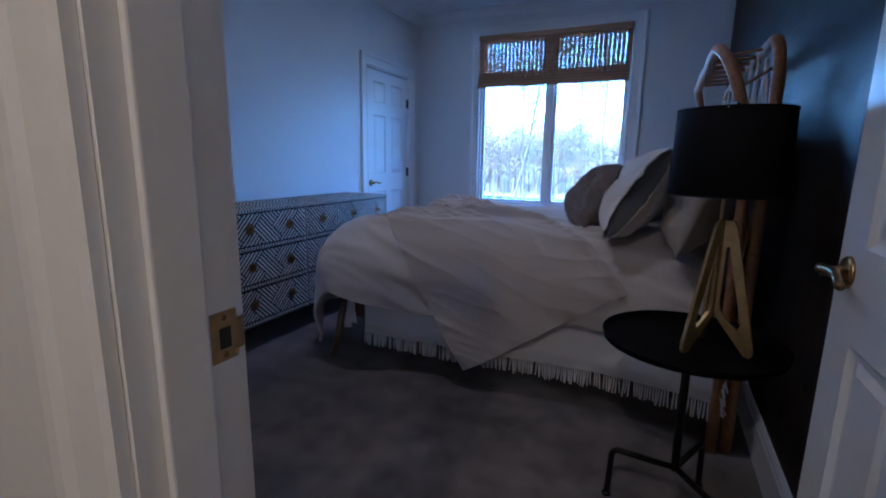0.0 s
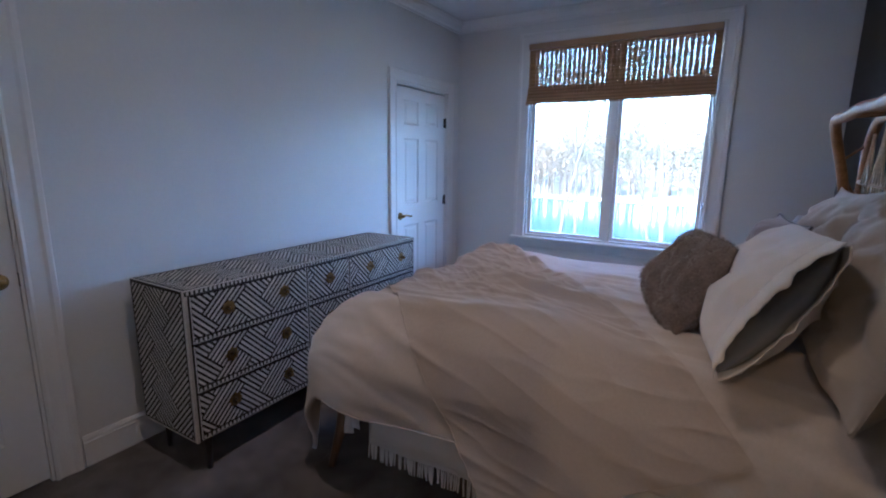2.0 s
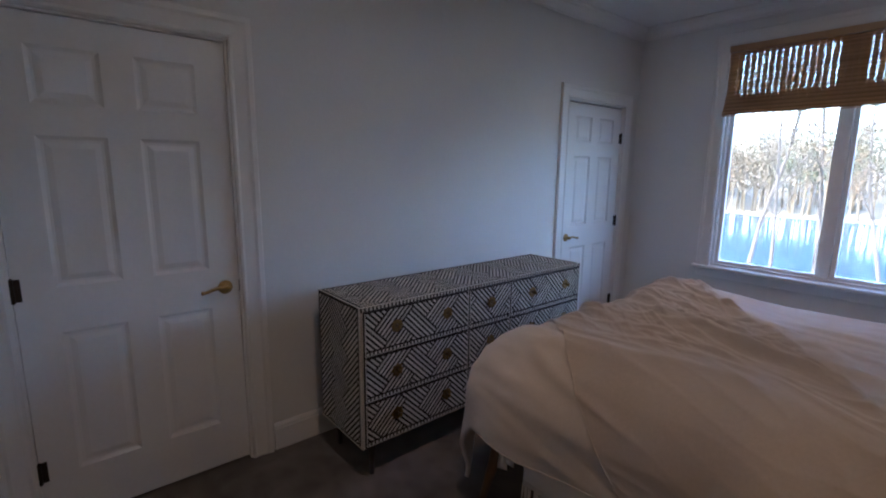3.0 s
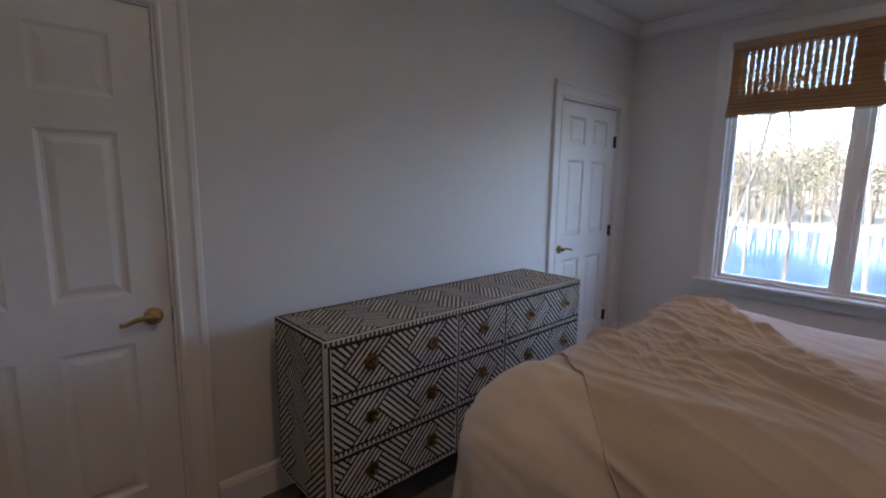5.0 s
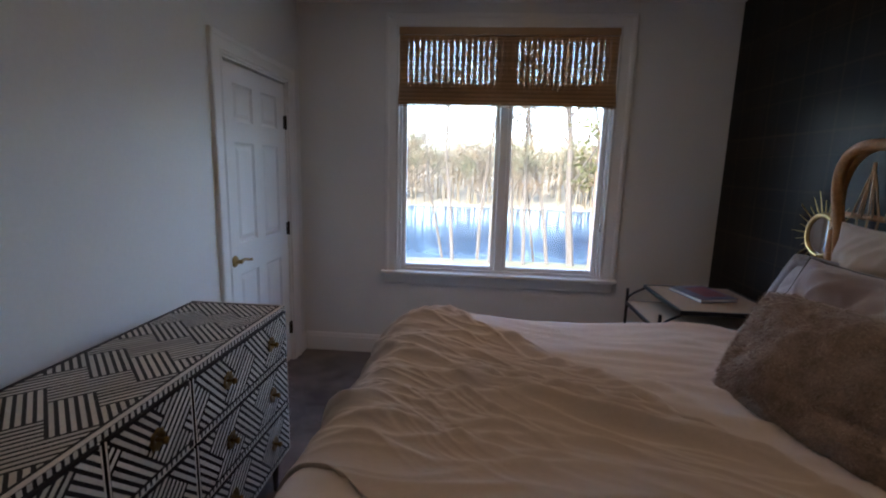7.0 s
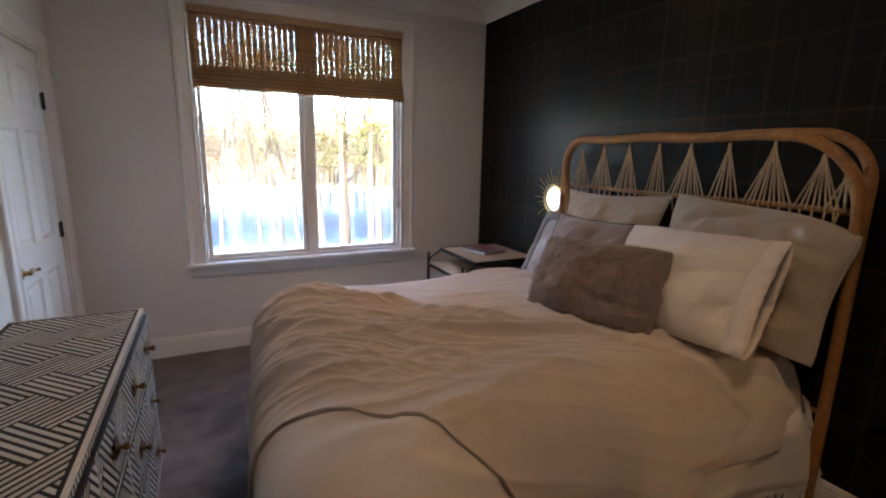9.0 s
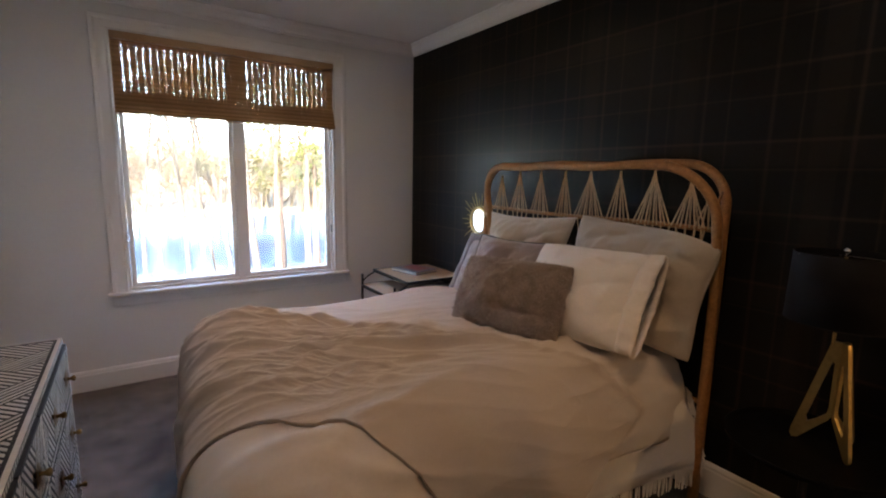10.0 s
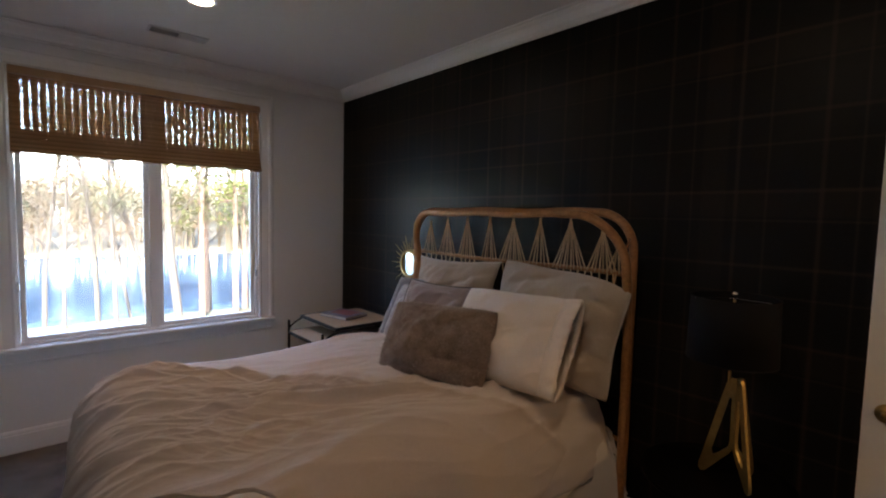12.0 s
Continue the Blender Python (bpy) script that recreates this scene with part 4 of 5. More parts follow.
def flare_at(x, z):
    """The coverlet spreads outward where it hangs by the headboard."""
    f = min(1.0, max(0.0, (x + 0.05) / 0.47)) ** 1.5 * min(1.0, max(0.0, (0.72 - z) / 0.4))
    return 0.045 * f, -0.10 * f


bm = bmesh.new()
n = 90
g = []
for i in range(n + 1):
    x = -1.30 + 1.72 * i / n
    col = []
    for z, y in ((0.70, 2.40), (0.62, 2.375), (0.48, 2.365), (0.36, 2.36), (0.27, 2.358), (0.205, 2.356)):
        fx, fy = flare_at(x, z)
        col.append(bm.verts.new((x + fx, y + fy - 0.008 + 0.010 * noise.noise((x * 5, z * 4, 2.0)), z + dip(x) * (0.75 - z) * 2 + 0.008 * math.sin(x * 3.1) * (0.7 - z))))
    g.append(col)
for a, b in zip(g, g[1:]):
    for k in range(5):
        bm.faces.new((a[k], b[k], b[k + 1], a[k + 1]))
thicken(part("cloth", bm, M_SHEET, cover, "", True), 0.004)
rf = random.Random(9)
bm = bmesh.new()
x = -1.30
while x < 0.42:
    z0 = 0.206 + dip(x) + 0.008 * math.sin(x * 3.1) * 0.46
    ln = 0.075 + rf.uniform(-0.008, 0.01)
    dx, dy = rf.uniform(-0.006, 0.006), rf.uniform(-0.005, 0.005)
    fx, fy = flare_at(x, 0.2)
    tube(bm, [(x + fx, 2.348 + fy, z0 + 0.002), (x + fx + dx * 0.3, 2.347 + fy + dy * 0.5, z0 - ln * 0.45), (x + fx + dx, 2.346 + fy + dy, z0 - ln)], [0.0032, 0.0042, 0.0030], 5)
    x += 0.0102 if rf.random() < 0.9 else 0.02
for i in range(46):
    z0 = 0.60 - 0.0085 * i
    dz = 0.055 + rf.uniform(-0.01, 0.015)
    fx, fy = flare_at(0.418, z0)
    tube(bm, [(0.418 + fx, 2.352 + fy, z0), (0.435 + fx + rf.uniform(-0.004, 0.01), 2.342 + fy + rf.uniform(-0.01, 0.004), z0 - dz * 0.4), (0.445 + fx + rf.uniform(-0.01, 0.012), 2.338 + fy + rf.uniform(-0.014, 0.006), z0 - dz)], [0.0032, 0.004, 0.0028], 5)
stuff(part("fringe", bm, M_SHEET, cover, "white knotted cotton fringe"))
bm = bmesh.new()
x = -1.30
while x < 0.41:
    z0 = 0.208 + dip(x) + 0.008 * math.sin(x * 3.1) * 0.46
    fx, fy = flare_at(x, 0.2)
    for sgn in (1, -1):
        tube(bm, [(x + fx + (0 if sgn > 0 else 0.016), 2.3445 + fy, z0 + 0.018), (x + fx + 0.008, 2.3435 + fy, z0 + 0.008), (x + fx + (0.016 if sgn > 0 else 0), 2.3445 + fy, z0 - 0.002)], 0.0022, 4)
    x += 0.016
stuff(part("knots", bm, M_SHEET, cover))

duvet = thing("duvet", (-0.6, BCY, 0.75), "puffy cream linen duvet draped over the foot of the bed", "duvet")
W_DUVET = wr(1, -0.2, 0.9, 3.0, 0.030, 5)
hem = lambda s: 2.615 - 0.8 * foot_out(s) - (RAD * math.pi / 2 + 0.525 - 0.405 + 0.03 * math.sin(s * 5) - 0.02 * math.sin(s * 2.3))
ob = part("duvet_cloth", cloth(-1.33 - (RAD * math.pi / 2 + 0.22), 0.42, 170, hem, lambda s: 3.68 + (RAD * math.pi / 2 + 0.20), 150, 0.0, W_DUVET, 0.03), M_DUVET, duvet, "", True)
thicken(ob, 0.02)
part("hem", tubed([drape(s, hem(s) + 0.004, 0.0, 0.03, W_DUVET) for s in [-1.40 + 0.9 * i / 90 for i in range(91)]], 0.003, 6), M_DUVET, duvet, "", True)
LOWT = [(-2.03, 2.84), (-1.58, 2.765), (-1.47, 2.69), (-1.38, 2.61), (-1.30, 2.54), (-1.20, 2.44), (-1.13, 2.365), (-1.04, 2.28), (-0.96, 2.18), (-0.88, 2.07),
        (-0.76, 1.88), (-0.65, 1.725), (-0.48, 1.82), (-0.24, 2.0), (0.09, 2.215)]
HIGHT = [(-2.03, 4.22), (-1.62, 4.20), (-1.36, 3.95), (-1.18, 3.71), (-1.0, 3.50), (-0.70, 3.15), (-0.53, 2.94), (-0.285, 2.63), (-0.05, 2.38), (0.09, 2.225)]
throw = thing("coverlet_throw", (-0.6, BCY, 0.80), "rumpled taupe linen blanket spread askew with one corner hanging", "blanket")
W_OWN = wr(1, -0.63, 0.7, 7.0, 0.022, 2)
cr = random.Random(8)
CREASES = []
for k in range(120):
    ang = math.atan2(-0.63, 1) + cr.gauss(0, 0.13)
    CREASES.append((cr.uniform(-1.80, 0.10), cr.uniform(2.45, 4.05), math.cos(ang), math.sin(ang), cr.uniform(0.16, 0.55), cr.uniform(0.006, 0.013), cr.uniform(0.011, 0.029), cr.uniform(-0.25, 0.25)))


def creases(s, t):
    """Long thin folds pulled across the blanket, each a soft ridge that dies out at its ends."""
    total = 0.0
    for s0, t0, c, d, ln, w, h, bend in CREASES:
        du = (s - s0) * c + (t - t0) * d
        if -ln < du < ln:
            f = 1 - (du / ln) ** 2
            dv = (t - t0) * c - (s - s0) * d - bend * du * du
            if -0.09 < dv < 0.09:
                side = w if dv > 0 else 1.9 * w
                total += h * f * math.exp(-(math.sqrt(dv * dv + 9e-6) - 0.003) / side)
    return 0.045 * math.tanh(total / 0.045)


def WTH(s, t):
    """Folds of the blanket over the duvet's own swell: smooth on the near side, a rolled edge on the far one."""
    v = W_OWN(s, t) + 0.006
    ridge = (v * v / (v + 0.012) if v > 0 else 0.0) * 0.8 + creases(s, t)
    calm = min(1.0, max(0.0, (t - 2.50 - 0.22 * max(0.0, s + 0.75)) / 0.40))
    near = min(1.0, max(0.0, (t - low_edge(s) - 0.03) / 0.22))
    roll = (lerp_table(HIGHT, s) - t - 0.035) / 0.028
    return W_DUVET(s, t) + ridge * (0.03 + 0.97 * calm * calm * (3 - 2 * calm)) * near + 0.012 * math.exp(-roll * roll)


def low_edge(s):
    """The blanket's near edge: softly curved over the foot, straight to its hanging corner."""
    if s > -0.80 or s < -1.95:
        return lerp_table(LOWT, s)
    w = min(0.10, (-0.80 - s) * 0.6, (s + 1.95) * 0.6)
    return sum(lerp_table(LOWT, s + w * k / 4) for k in range(-4, 5)) / 9


marks = [a for a, b in LOWT + HIGHT if -2.02 < a < 0.09]
ob = part("blanket_cloth", cloth(-2.02, 0.09, 360, low_edge, lambda s: lerp_table(HIGHT, s), 280, 0.012, WTH, 0.05, marks), M_THROW, throw, "", True)
thicken(ob, 0.012)
pts = [drape(s, low_edge(s), 0.012, 0.05, WTH) for s in [-2.02 + 1.37 * i / 200 for i in range(201)]]
part("hem", tubed(pts, 0.0026, 6), M_THROW, throw, "", True)


def cushion(w, h, thick, nu=34, nv=30, pinch=0.05, seed=0, crumple=0.012, power=2.5, sag=0.0, soft=0.11):
    """A filled cushion in its own frame: x across, z up, y through it."""
    bm = bmesh.new()
    r = random.Random(seed)
    sides = []
    for sg in (1, -1):
        grid = []
        for i in range(nu + 1):
            col = []
            for j in range(nv + 1):
                u, v = 2 * i / nu - 1, 2 * j / nv - 1
                x = u * w / 2 * (1 - pinch * (1 - v * v) * 0.9) * math.sqrt(1 - soft * v ** 4)
                z = v * h / 2 * (1 - pinch * (1 - u * u) * 0.9) * math.sqrt(1 - soft * u ** 4)
                prof = max(0.0, (1 - abs(u) ** power)) ** 0.70 * max(0.0, (1 - abs(v) ** power)) ** 0.70
                y = sg * thick / 2 * prof
                edge = (1 - abs(u) ** 6) * (1 - abs(v) ** 6)
                fold = noise.noise((x * 7 + z * 3 + seed, z * 11 - x * 5, seed * 1.7))
                y += sg * crumple * 0.55 * edge * ((1 - abs(fold)) ** 7 - 0.25)
                y += crumple * 1.6 * prof * (1 - abs(noise.noise((x * 3 - z * 4 + seed, x * 1.5 + z * 5, seed * 3.0)))) ** 4
                y += crumple * prof * 1.5 * noise.noise((x * 6 + seed, z * 6, sg * 2 + seed)) + crumple * 0.8 * noise.noise((x * 14, z * 10 + seed, 5 + sg)) * edge
                z += -0.02 * prof * (1 - v) * 0.5
                z -= sag * h * max(0, u) ** 2.2 * (0.5 + 0.5 * v)
                if abs(u) == 1 or abs(v) == 1:
                    y = 0.004 * noise.noise((x * 9, z * 9, seed)) * 3
                col.append(bm.verts.new((x, y, z)))
            grid.append(col)
        for a, b in zip(grid, grid[1:]):
            for k in range(nv):
                f = (a[k], b[k], b[k + 1], a[k + 1])
                bm.faces.new(f if sg < 0 else f[::-1])
        sides.append(grid)
    bmesh.ops.remove_doubles(bm, verts=bm.verts, dist=0.0006)
    return bm


def set_at(bm, m):
    bmesh.ops.transform(bm, matrix=m, verts=bm.verts)
    return bm


def rim(w, h, pinch, r, y=0.0, n=24, out=0.0, sag=0.0, soft=0.11):
    pts = []
    for e in range(4):
        for i in range(n):
            f = 2 * i / n - 1
            u, v = ((f, -1), (1, f), (-f, 1), (-1, -f))[e]
            pts.append((u * (w / 2 + out) * (1 - pinch * (1 - v * v) * 0.9) * math.sqrt(1 - soft * v ** 4), y, v * (h / 2 + out) * (1 - pinch * (1 - u * u) * 0.9) * math.sqrt(1 - soft * u ** 4) - sag * h * max(0, u) ** 2.2 * (0.5 + 0.5 * v)))
    return pts


def lean(x, y, z, back, turn=0.0, tip=0.0):
    """A cushion's pose: its bottom middle at the place, facing the foot of the bed, leaning back, turned about the upright, tipped in its own plane."""
    return Matrix.Translation((x, y, z)) @ Matrix.Rotation(radians(-90 + turn), 4, "Z") @ Matrix.Rotation(radians(-back), 4, "X") @ Matrix.Rotation(radians(tip), 4, "Y")


def pillow(name, w, h, t, m, material, label, seed, pinch=0.05, crumple=0.012, piping=None, flange=None, category="pillow", sag=0.0, soft=0.11):
    m2 = m @ Matrix.Translation((0, 0, h / 2))
    p = thing(name, m.translation, label, category)
    part("cushion", set_at(cushion(w, h, t, 60, 52, pinch, seed, crumple, sag=sag, soft=soft), m2), material, p, "", True)
    if piping:
        part("piping", set_at(tubed(rim(w, h, pinch, 0.004, 0, sag=sag, soft=soft), 0.0055 if piping != material else 0.0022, 6, True), m2), piping, p, "", True)
    if flange:
        fw, fm = flange
        bm = bmesh.new()
        a, b = rim(w, h, pinch, 0, 0, 24, -0.006, sag, soft), rim(w, h, pinch, 0, 0, 24, fw, sag, soft)
        va = [bm.verts.new(q) for q in a]
        vb = [bm.verts.new((q[0], q[1] + 0.012 * noise.noise((q[0] * 12, q[2] * 12, seed + 3.0)), q[2])) for q in b]
        for i in range(len(va)):
            k = (i + 1) % len(va)
            bm.faces.new((va[i], va[k], vb[k], vb[i]))
        ob = part("flange", set_at(bm, m2), fm, p, "", True)
        thicken(ob, 0.004)
    return p


TOPZ = 0.80
pillow("pillow_sham", 0.80, 0.60, 0.25, lean(0.245, 2.615, TOPZ - 0.01, 19, 2, 2), M_SHAM, "large plump beige linen pillow leaning on the headboard", 1, 0.11, 0.026, M_SHAM, sag=0.12, soft=0.11)
pillow("pillow_sham", 0.74, 0.56, 0.23, lean(0.27, 3.36, TOPZ, 16, 0, -3), M_SHAM, "large beige linen pillow leaning on the headboard near the mirror", 2, 0.13, 0.026, M_SHAM, sag=0.03, soft=0.0)
pillow("pillow_grey", 0.60, 0.40, 0.17, lean(0.10, 3.44, TOPZ, 30, 6, -1), M_PALEB, "pale grey-blue pillow with slate edging", 3, 0.05, 0.02, None, (0.045, M_GREYB))
pillow("pillow_mauve", 0.52, 0.46, 0.19, lean(-0.02, 3.28, TOPZ, 30, 6, 0), M_MAUVE, "mauve-taupe square cushion with dark piping", 4, 0.09, 0.022, M_PIPING, soft=0.02)
WPM = lean(-0.05, 2.655, TOPZ + 0.02, 31, 3, -2)
wp = thing("pillow_white", WPM.translation, "ivory pillowcase with frayed open end over a slate-grey pillow", "pillow")
WW, WH, WT, CUT = 0.68, 0.48, 0.25, 0.86
WPC = WPM @ Matrix.Translation((0, 0, WH / 2))
bm = cushion(WW, WH, WT, 60, 52, 0.05, 5, 0.013)
bmesh.ops.delete(bm, geom=[f for f in bm.faces if f.calc_center_median().x > WW / 2 * CUT], context="FACES")
part("cushion", set_at(bm, WPC), M_WHITEP, wp, "", True)
part("inner_pillow", set_at(cushion(WW * 0.985, WH * 0.985, WT * 0.90, 60, 52, 0.05, 5, 0.013), WPC), M_GREYB, wp, "slate-grey pillow end and back", True)


def case_end(v):
    """The open end of the pillowcase at a height: how far out, how high, half its thickness."""
    x = CUT * WW / 2 * (1 - 0.045 * (1 - v * v)) * math.sqrt(1 - 0.11 * v ** 4)
    z = v * WH / 2 * (1 - 0.045 * (1 - CUT * CUT)) * math.sqrt(1 - 0.11 * CUT ** 4)
    prof = ((1 - CUT ** 2.5) * max(0.0, 1 - abs(v) ** 2.5)) ** 0.70
    return x, z - 0.01 * prof * (1 - v), WT / 2 * prof


for sg in (-1, 1):
    bm = bmesh.new()
    rows = []
    for i in range(81):
        v = 1.97 * i / 80 - 0.985
        x, z, hy = case_end(v)
        fray = 0.008 * noise.noise((i * 0.7, 3.0, sg * 2.0)) + 0.004 * (i % 2)
        wave = 0.014 * noise.noise((i * 0.14, 1.0, sg * 5.0))
        rows.append([bm.verts.new(WPC @ Vector((x + dx, sg * (hy * k + 0.0015) + wave * w, z * (1 + 0.03 * w)))) for dx, k, w in ((-0.014, 1.0, 0.0), (0.012, 0.97, 0.3), (0.040, 0.86, 0.6), (0.062 + fray, 0.74, 1.0))])
    for p, q in zip(rows, rows[1:]):
        for k in range(3):
            bm.faces.new((p[k], q[k], q[k + 1], p[k + 1]))
    thicken(part("frayed_flange", bm, M_WHITEP, wp, "frayed ivory pillowcase edge", True), 0.003)
FURM = lean(-0.24, 2.895, TOPZ + 0.006, 27, 14, -2)
fur = pillow("fur_cushion", 0.63, 0.39, 0.22, FURM, M_FUR, "fluffy taupe faux-fur lumbar cushion", 6, 0.03, 0.018)
bm = cushion(0.63, 0.39, 0.22, 34, 30, 0.03, 6, 0.018)
set_at(bm, FURM @ Matrix.Translation((0, 0, 0.195)))
bm.faces.ensure_lookup_table()
bm.normal_update()
fr = random.Random(3)
strands = bmesh.new()
faces = [(f.calc_center_median(), f.normal.copy(), [v.co.copy() for v in f.verts]) for f in bm.faces]
for c, nrm, vs in faces:
    for q in range(5):
        a, b = fr.random(), fr.random()
        p = vs[0].lerp(vs[1], a).lerp(vs[-1].lerp(vs[2 % len(vs)], a), b)
        clump = Vector((noise.noise(p * 14), noise.noise(p * 14 + Vector((5, 0, 0))), noise.noise(p * 14 + Vector((0, 9, 0))) - 0.5)) * 0.9
        d = (nrm * 0.8 + clump + Vector((fr.uniform(-.4, .4), fr.uniform(-.4, .4), fr.uniform(-.4, .4)))).normalized()
        sd2 = d.orthogonal().normalized() * 0.0011
        ln = fr.uniform(0.010, 0.02)
        strands.faces.new((strands.verts.new(p - sd2), strands.verts.new(p + sd2), strands.verts.new(p + d * ln)))
bm.free()
stuff(part("fur", strands, M_FUR, fur, "long brushed fur"))

# ---- iron and oak nightstand by the window ----
NX0, NX1, NY0, NY1, NZ = 0.03, 0.58, 4.26, 4.86, 0.755
ns = thing("nightstand", ((NX0 + NX1) / 2, (NY0 + NY1) / 2, 0), "black iron nightstand with weathered oak top and shelf", "nightstand")
part("top", boxed((NX0 + 0.012, NY0 + 0.012, NZ - 0.020), (NX1 - 0.012, NY1 - 0.012, NZ - 0.004), 0.003), M_NSWOOD, ns, "weathered oak top")
bm = bmesh.new()
for a, b in (((NX0, NY0), (NX1, NY0 + 0.014)), ((NX0, NY1 - 0.014), (NX1, NY1)), ((NX0, NY0 + 0.014), (NX0 + 0.014, NY1 - 0.014)), ((NX1 - 0.014, NY0 + 0.014), (NX1, NY1 - 0.014))):
    box(bm, (a[0], a[1], NZ - 0.026), (b[0], b[1], NZ), 0.002)
part("top_frame", bm, M_BLACKM, ns)
part("shelf", boxed((NX0 - 0.10, NY0 + 0.014, NZ - 0.135), (NX1 - 0.014, NY1 - 0.014, NZ - 0.118), 0.003), M_NSWOOD, ns, "weathered oak shelf")
bm = bmesh.new()
for y0 in (NY0, NY1 - 0.013):
    box(bm, (NX0 - 0.11, y0, NZ - 0.142), (NX1, y0 + 0.013, NZ - 0.118), 0.002)
box(bm, (NX0 - 0.114, NY0 + 0.013, NZ - 0.142), (NX0 - 0.102, NY1 - 0.013, NZ - 0.118), 0.002)
part("shelf_frame", bm, M_BLACKM, ns)
for y in (NY0 + 0.007, NY1 - 0.007):
    pts = []
    for i in range(15):
        f = i / 14
        pts.append((NX0 + 0.006 - 0.112 * (f * f * (3 - 2 * f)), y, NZ - 0.026 - 0.10 * f + 0.02 * math.sin(f * math.pi)))
    part("scroll_bracket", tubed(pts, 0.0075, 8), M_BLACKM, ns, "", True)
for x, y in ((NX0 - 0.102, NY0 + 0.008), (NX0 - 0.102, NY1 - 0.008), (NX1 - 0.01, NY0 + 0.008), (NX1 - 0.01, NY1 - 0.008)):
    part("leg", boxed((x - 0.008, y - 0.008, 0.0), (x + 0.008, y + 0.008, NZ - 0.03), 0.002), M_BLACKM, ns)
part("low_shelf", boxed((NX0 - 0.10, NY0 + 0.014, 0.18), (NX1 - 0.014, NY1 - 0.014, 0.196), 0.003), M_NSWOOD, ns)

bk = thing("book", (0.30, 4.60, NZ), "hardback picture book with a blue and red cover", "book")
BM = Matrix.Translation((0.30, 4.62, NZ)) @ Matrix.Rotation(radians(14), 4, "Z")
part("pages", boxed((-0.118, -0.148, 0.003), (0.116, 0.148, 0.019), 0.001, BM), M_PAPER, bk)
M_COVER = mat("book_cover", (0.13, 0.15, 0.24), 0.3, 0, 0.6, 12, fine=25)
part("front_cover", boxed((-0.124, -0.153, 0.0192), (0.121, 0.153, 0.0220), 0.0008, BM), M_COVER, bk)
part("back_cover", boxed((-0.124, -0.153, 0.0002), (0.121, 0.153, 0.0028), 0.0008, BM), M_COVER, bk)
part("cover_picture", boxed((-0.05, -0.10, 0.0221), (0.10, 0.11, 0.0226), 0, BM), mat("cover_red", (0.25, 0.07, 0.08), 0.3, 0, 0.6, 20), bk)

# ---- sunburst mirror on the dark wall ----
mr = thing("sunburst_mirror", (0.60, 4.13, 1.21), "small round sunburst mirror with thin gold rays on the dark wall", "mirror")
mc = Vector((0.60, 4.13, 1.215))
part("frame", lathed([(0.088, 0.028), (0.088, -0.008), (0.100, -0.014), (0.112, -0.008), (0.115, 0.01), (0.112, 0.028)], mc, "x", 40), M_BRASS, mr, "", True)
part("mirror_glass", lathed([(0.0, -0.002), (0.0885, -0.002), (0.0885, 0.004), (0.0, 0.004)], mc, "x", 40), M_MIRROR, mr)
rr = random.Random(5)
for k in range(30):
    a = 2 * math.pi * k / 30
    ln = (0.235, 0.175, 0.205)[k % 3] + rr.uniform(-0.008, 0.008)
    d = Vector((0, math.cos(a), math.sin(a)))
    part("ray", tubed([mc + d * 0.105 + Vector((0.012, 0, 0)), mc + d * ln + Vector((0.008, 0, 0))], [0.0036, 0.0016], 6), M_BRASS, mr)

# ---- round tray table and lamp beside the bed ----
TX, TY, TZ = 0.308, 1.802, 0.615
tt = thing("tray_table", (TX, TY, 0), "small round black metal tray side table on a tripod stand", "side table")
part("tray", lathed([(0.0, TZ - 0.012), (0.240, TZ - 0.012), (0.260, TZ - 0.006), (0.265, TZ + 0.014), (0.2615, TZ + 0.016), (0.256, TZ + 0.001), (0.240, TZ - 0.002), (0.0, TZ - 0.002)], (TX, TY, 0), "z", 72), M_TRAY, tt, "", True)
part("stem", tubed([(TX, TY, 0.155), (TX, TY, TZ - 0.012)], 0.013, 14), M_BLACKM, tt, "", True)
part("collar", lathed([(0.0, TZ - 0.05), (0.02, TZ - 0.05), (0.05, TZ - 0.013), (0.0, TZ - 0.013)], (TX, TY, 0), "z", 24), M_BLACKM, tt)
for ang in (182, 62, -58):
    a = radians(ang)
    d = Vector((math.cos(a), math.sin(a), 0))
    c = Vector((TX, TY, 0))
    pts = [c + Vector((0, 0, 0.165)), c + d * 0.16 + Vector((0, 0, 0.178))]
    for i in range(6):
        b = radians(90 * i / 5)
        pts.append(c + d * (0.175 + 0.025 * math.sin(b)) + Vector((0, 0, 0.155 + 0.025 * math.cos(b))))
    pts += [c + d * 0.203 + Vector((0, 0, 0.06)), c + d * 0.206 + Vector((0, 0, 0.006))]
    lg = part("leg", tubed(pts, 0.0105, 10), M_BLACKM, tt, "", True)
    part("foot", lathed([(0.0, 0.0), (0.016, 0.0), (0.016, 0.008), (0.011, 0.014), (0, 0.014)], c + d * 0.206, "z", 14), M_BLACKM, lg)

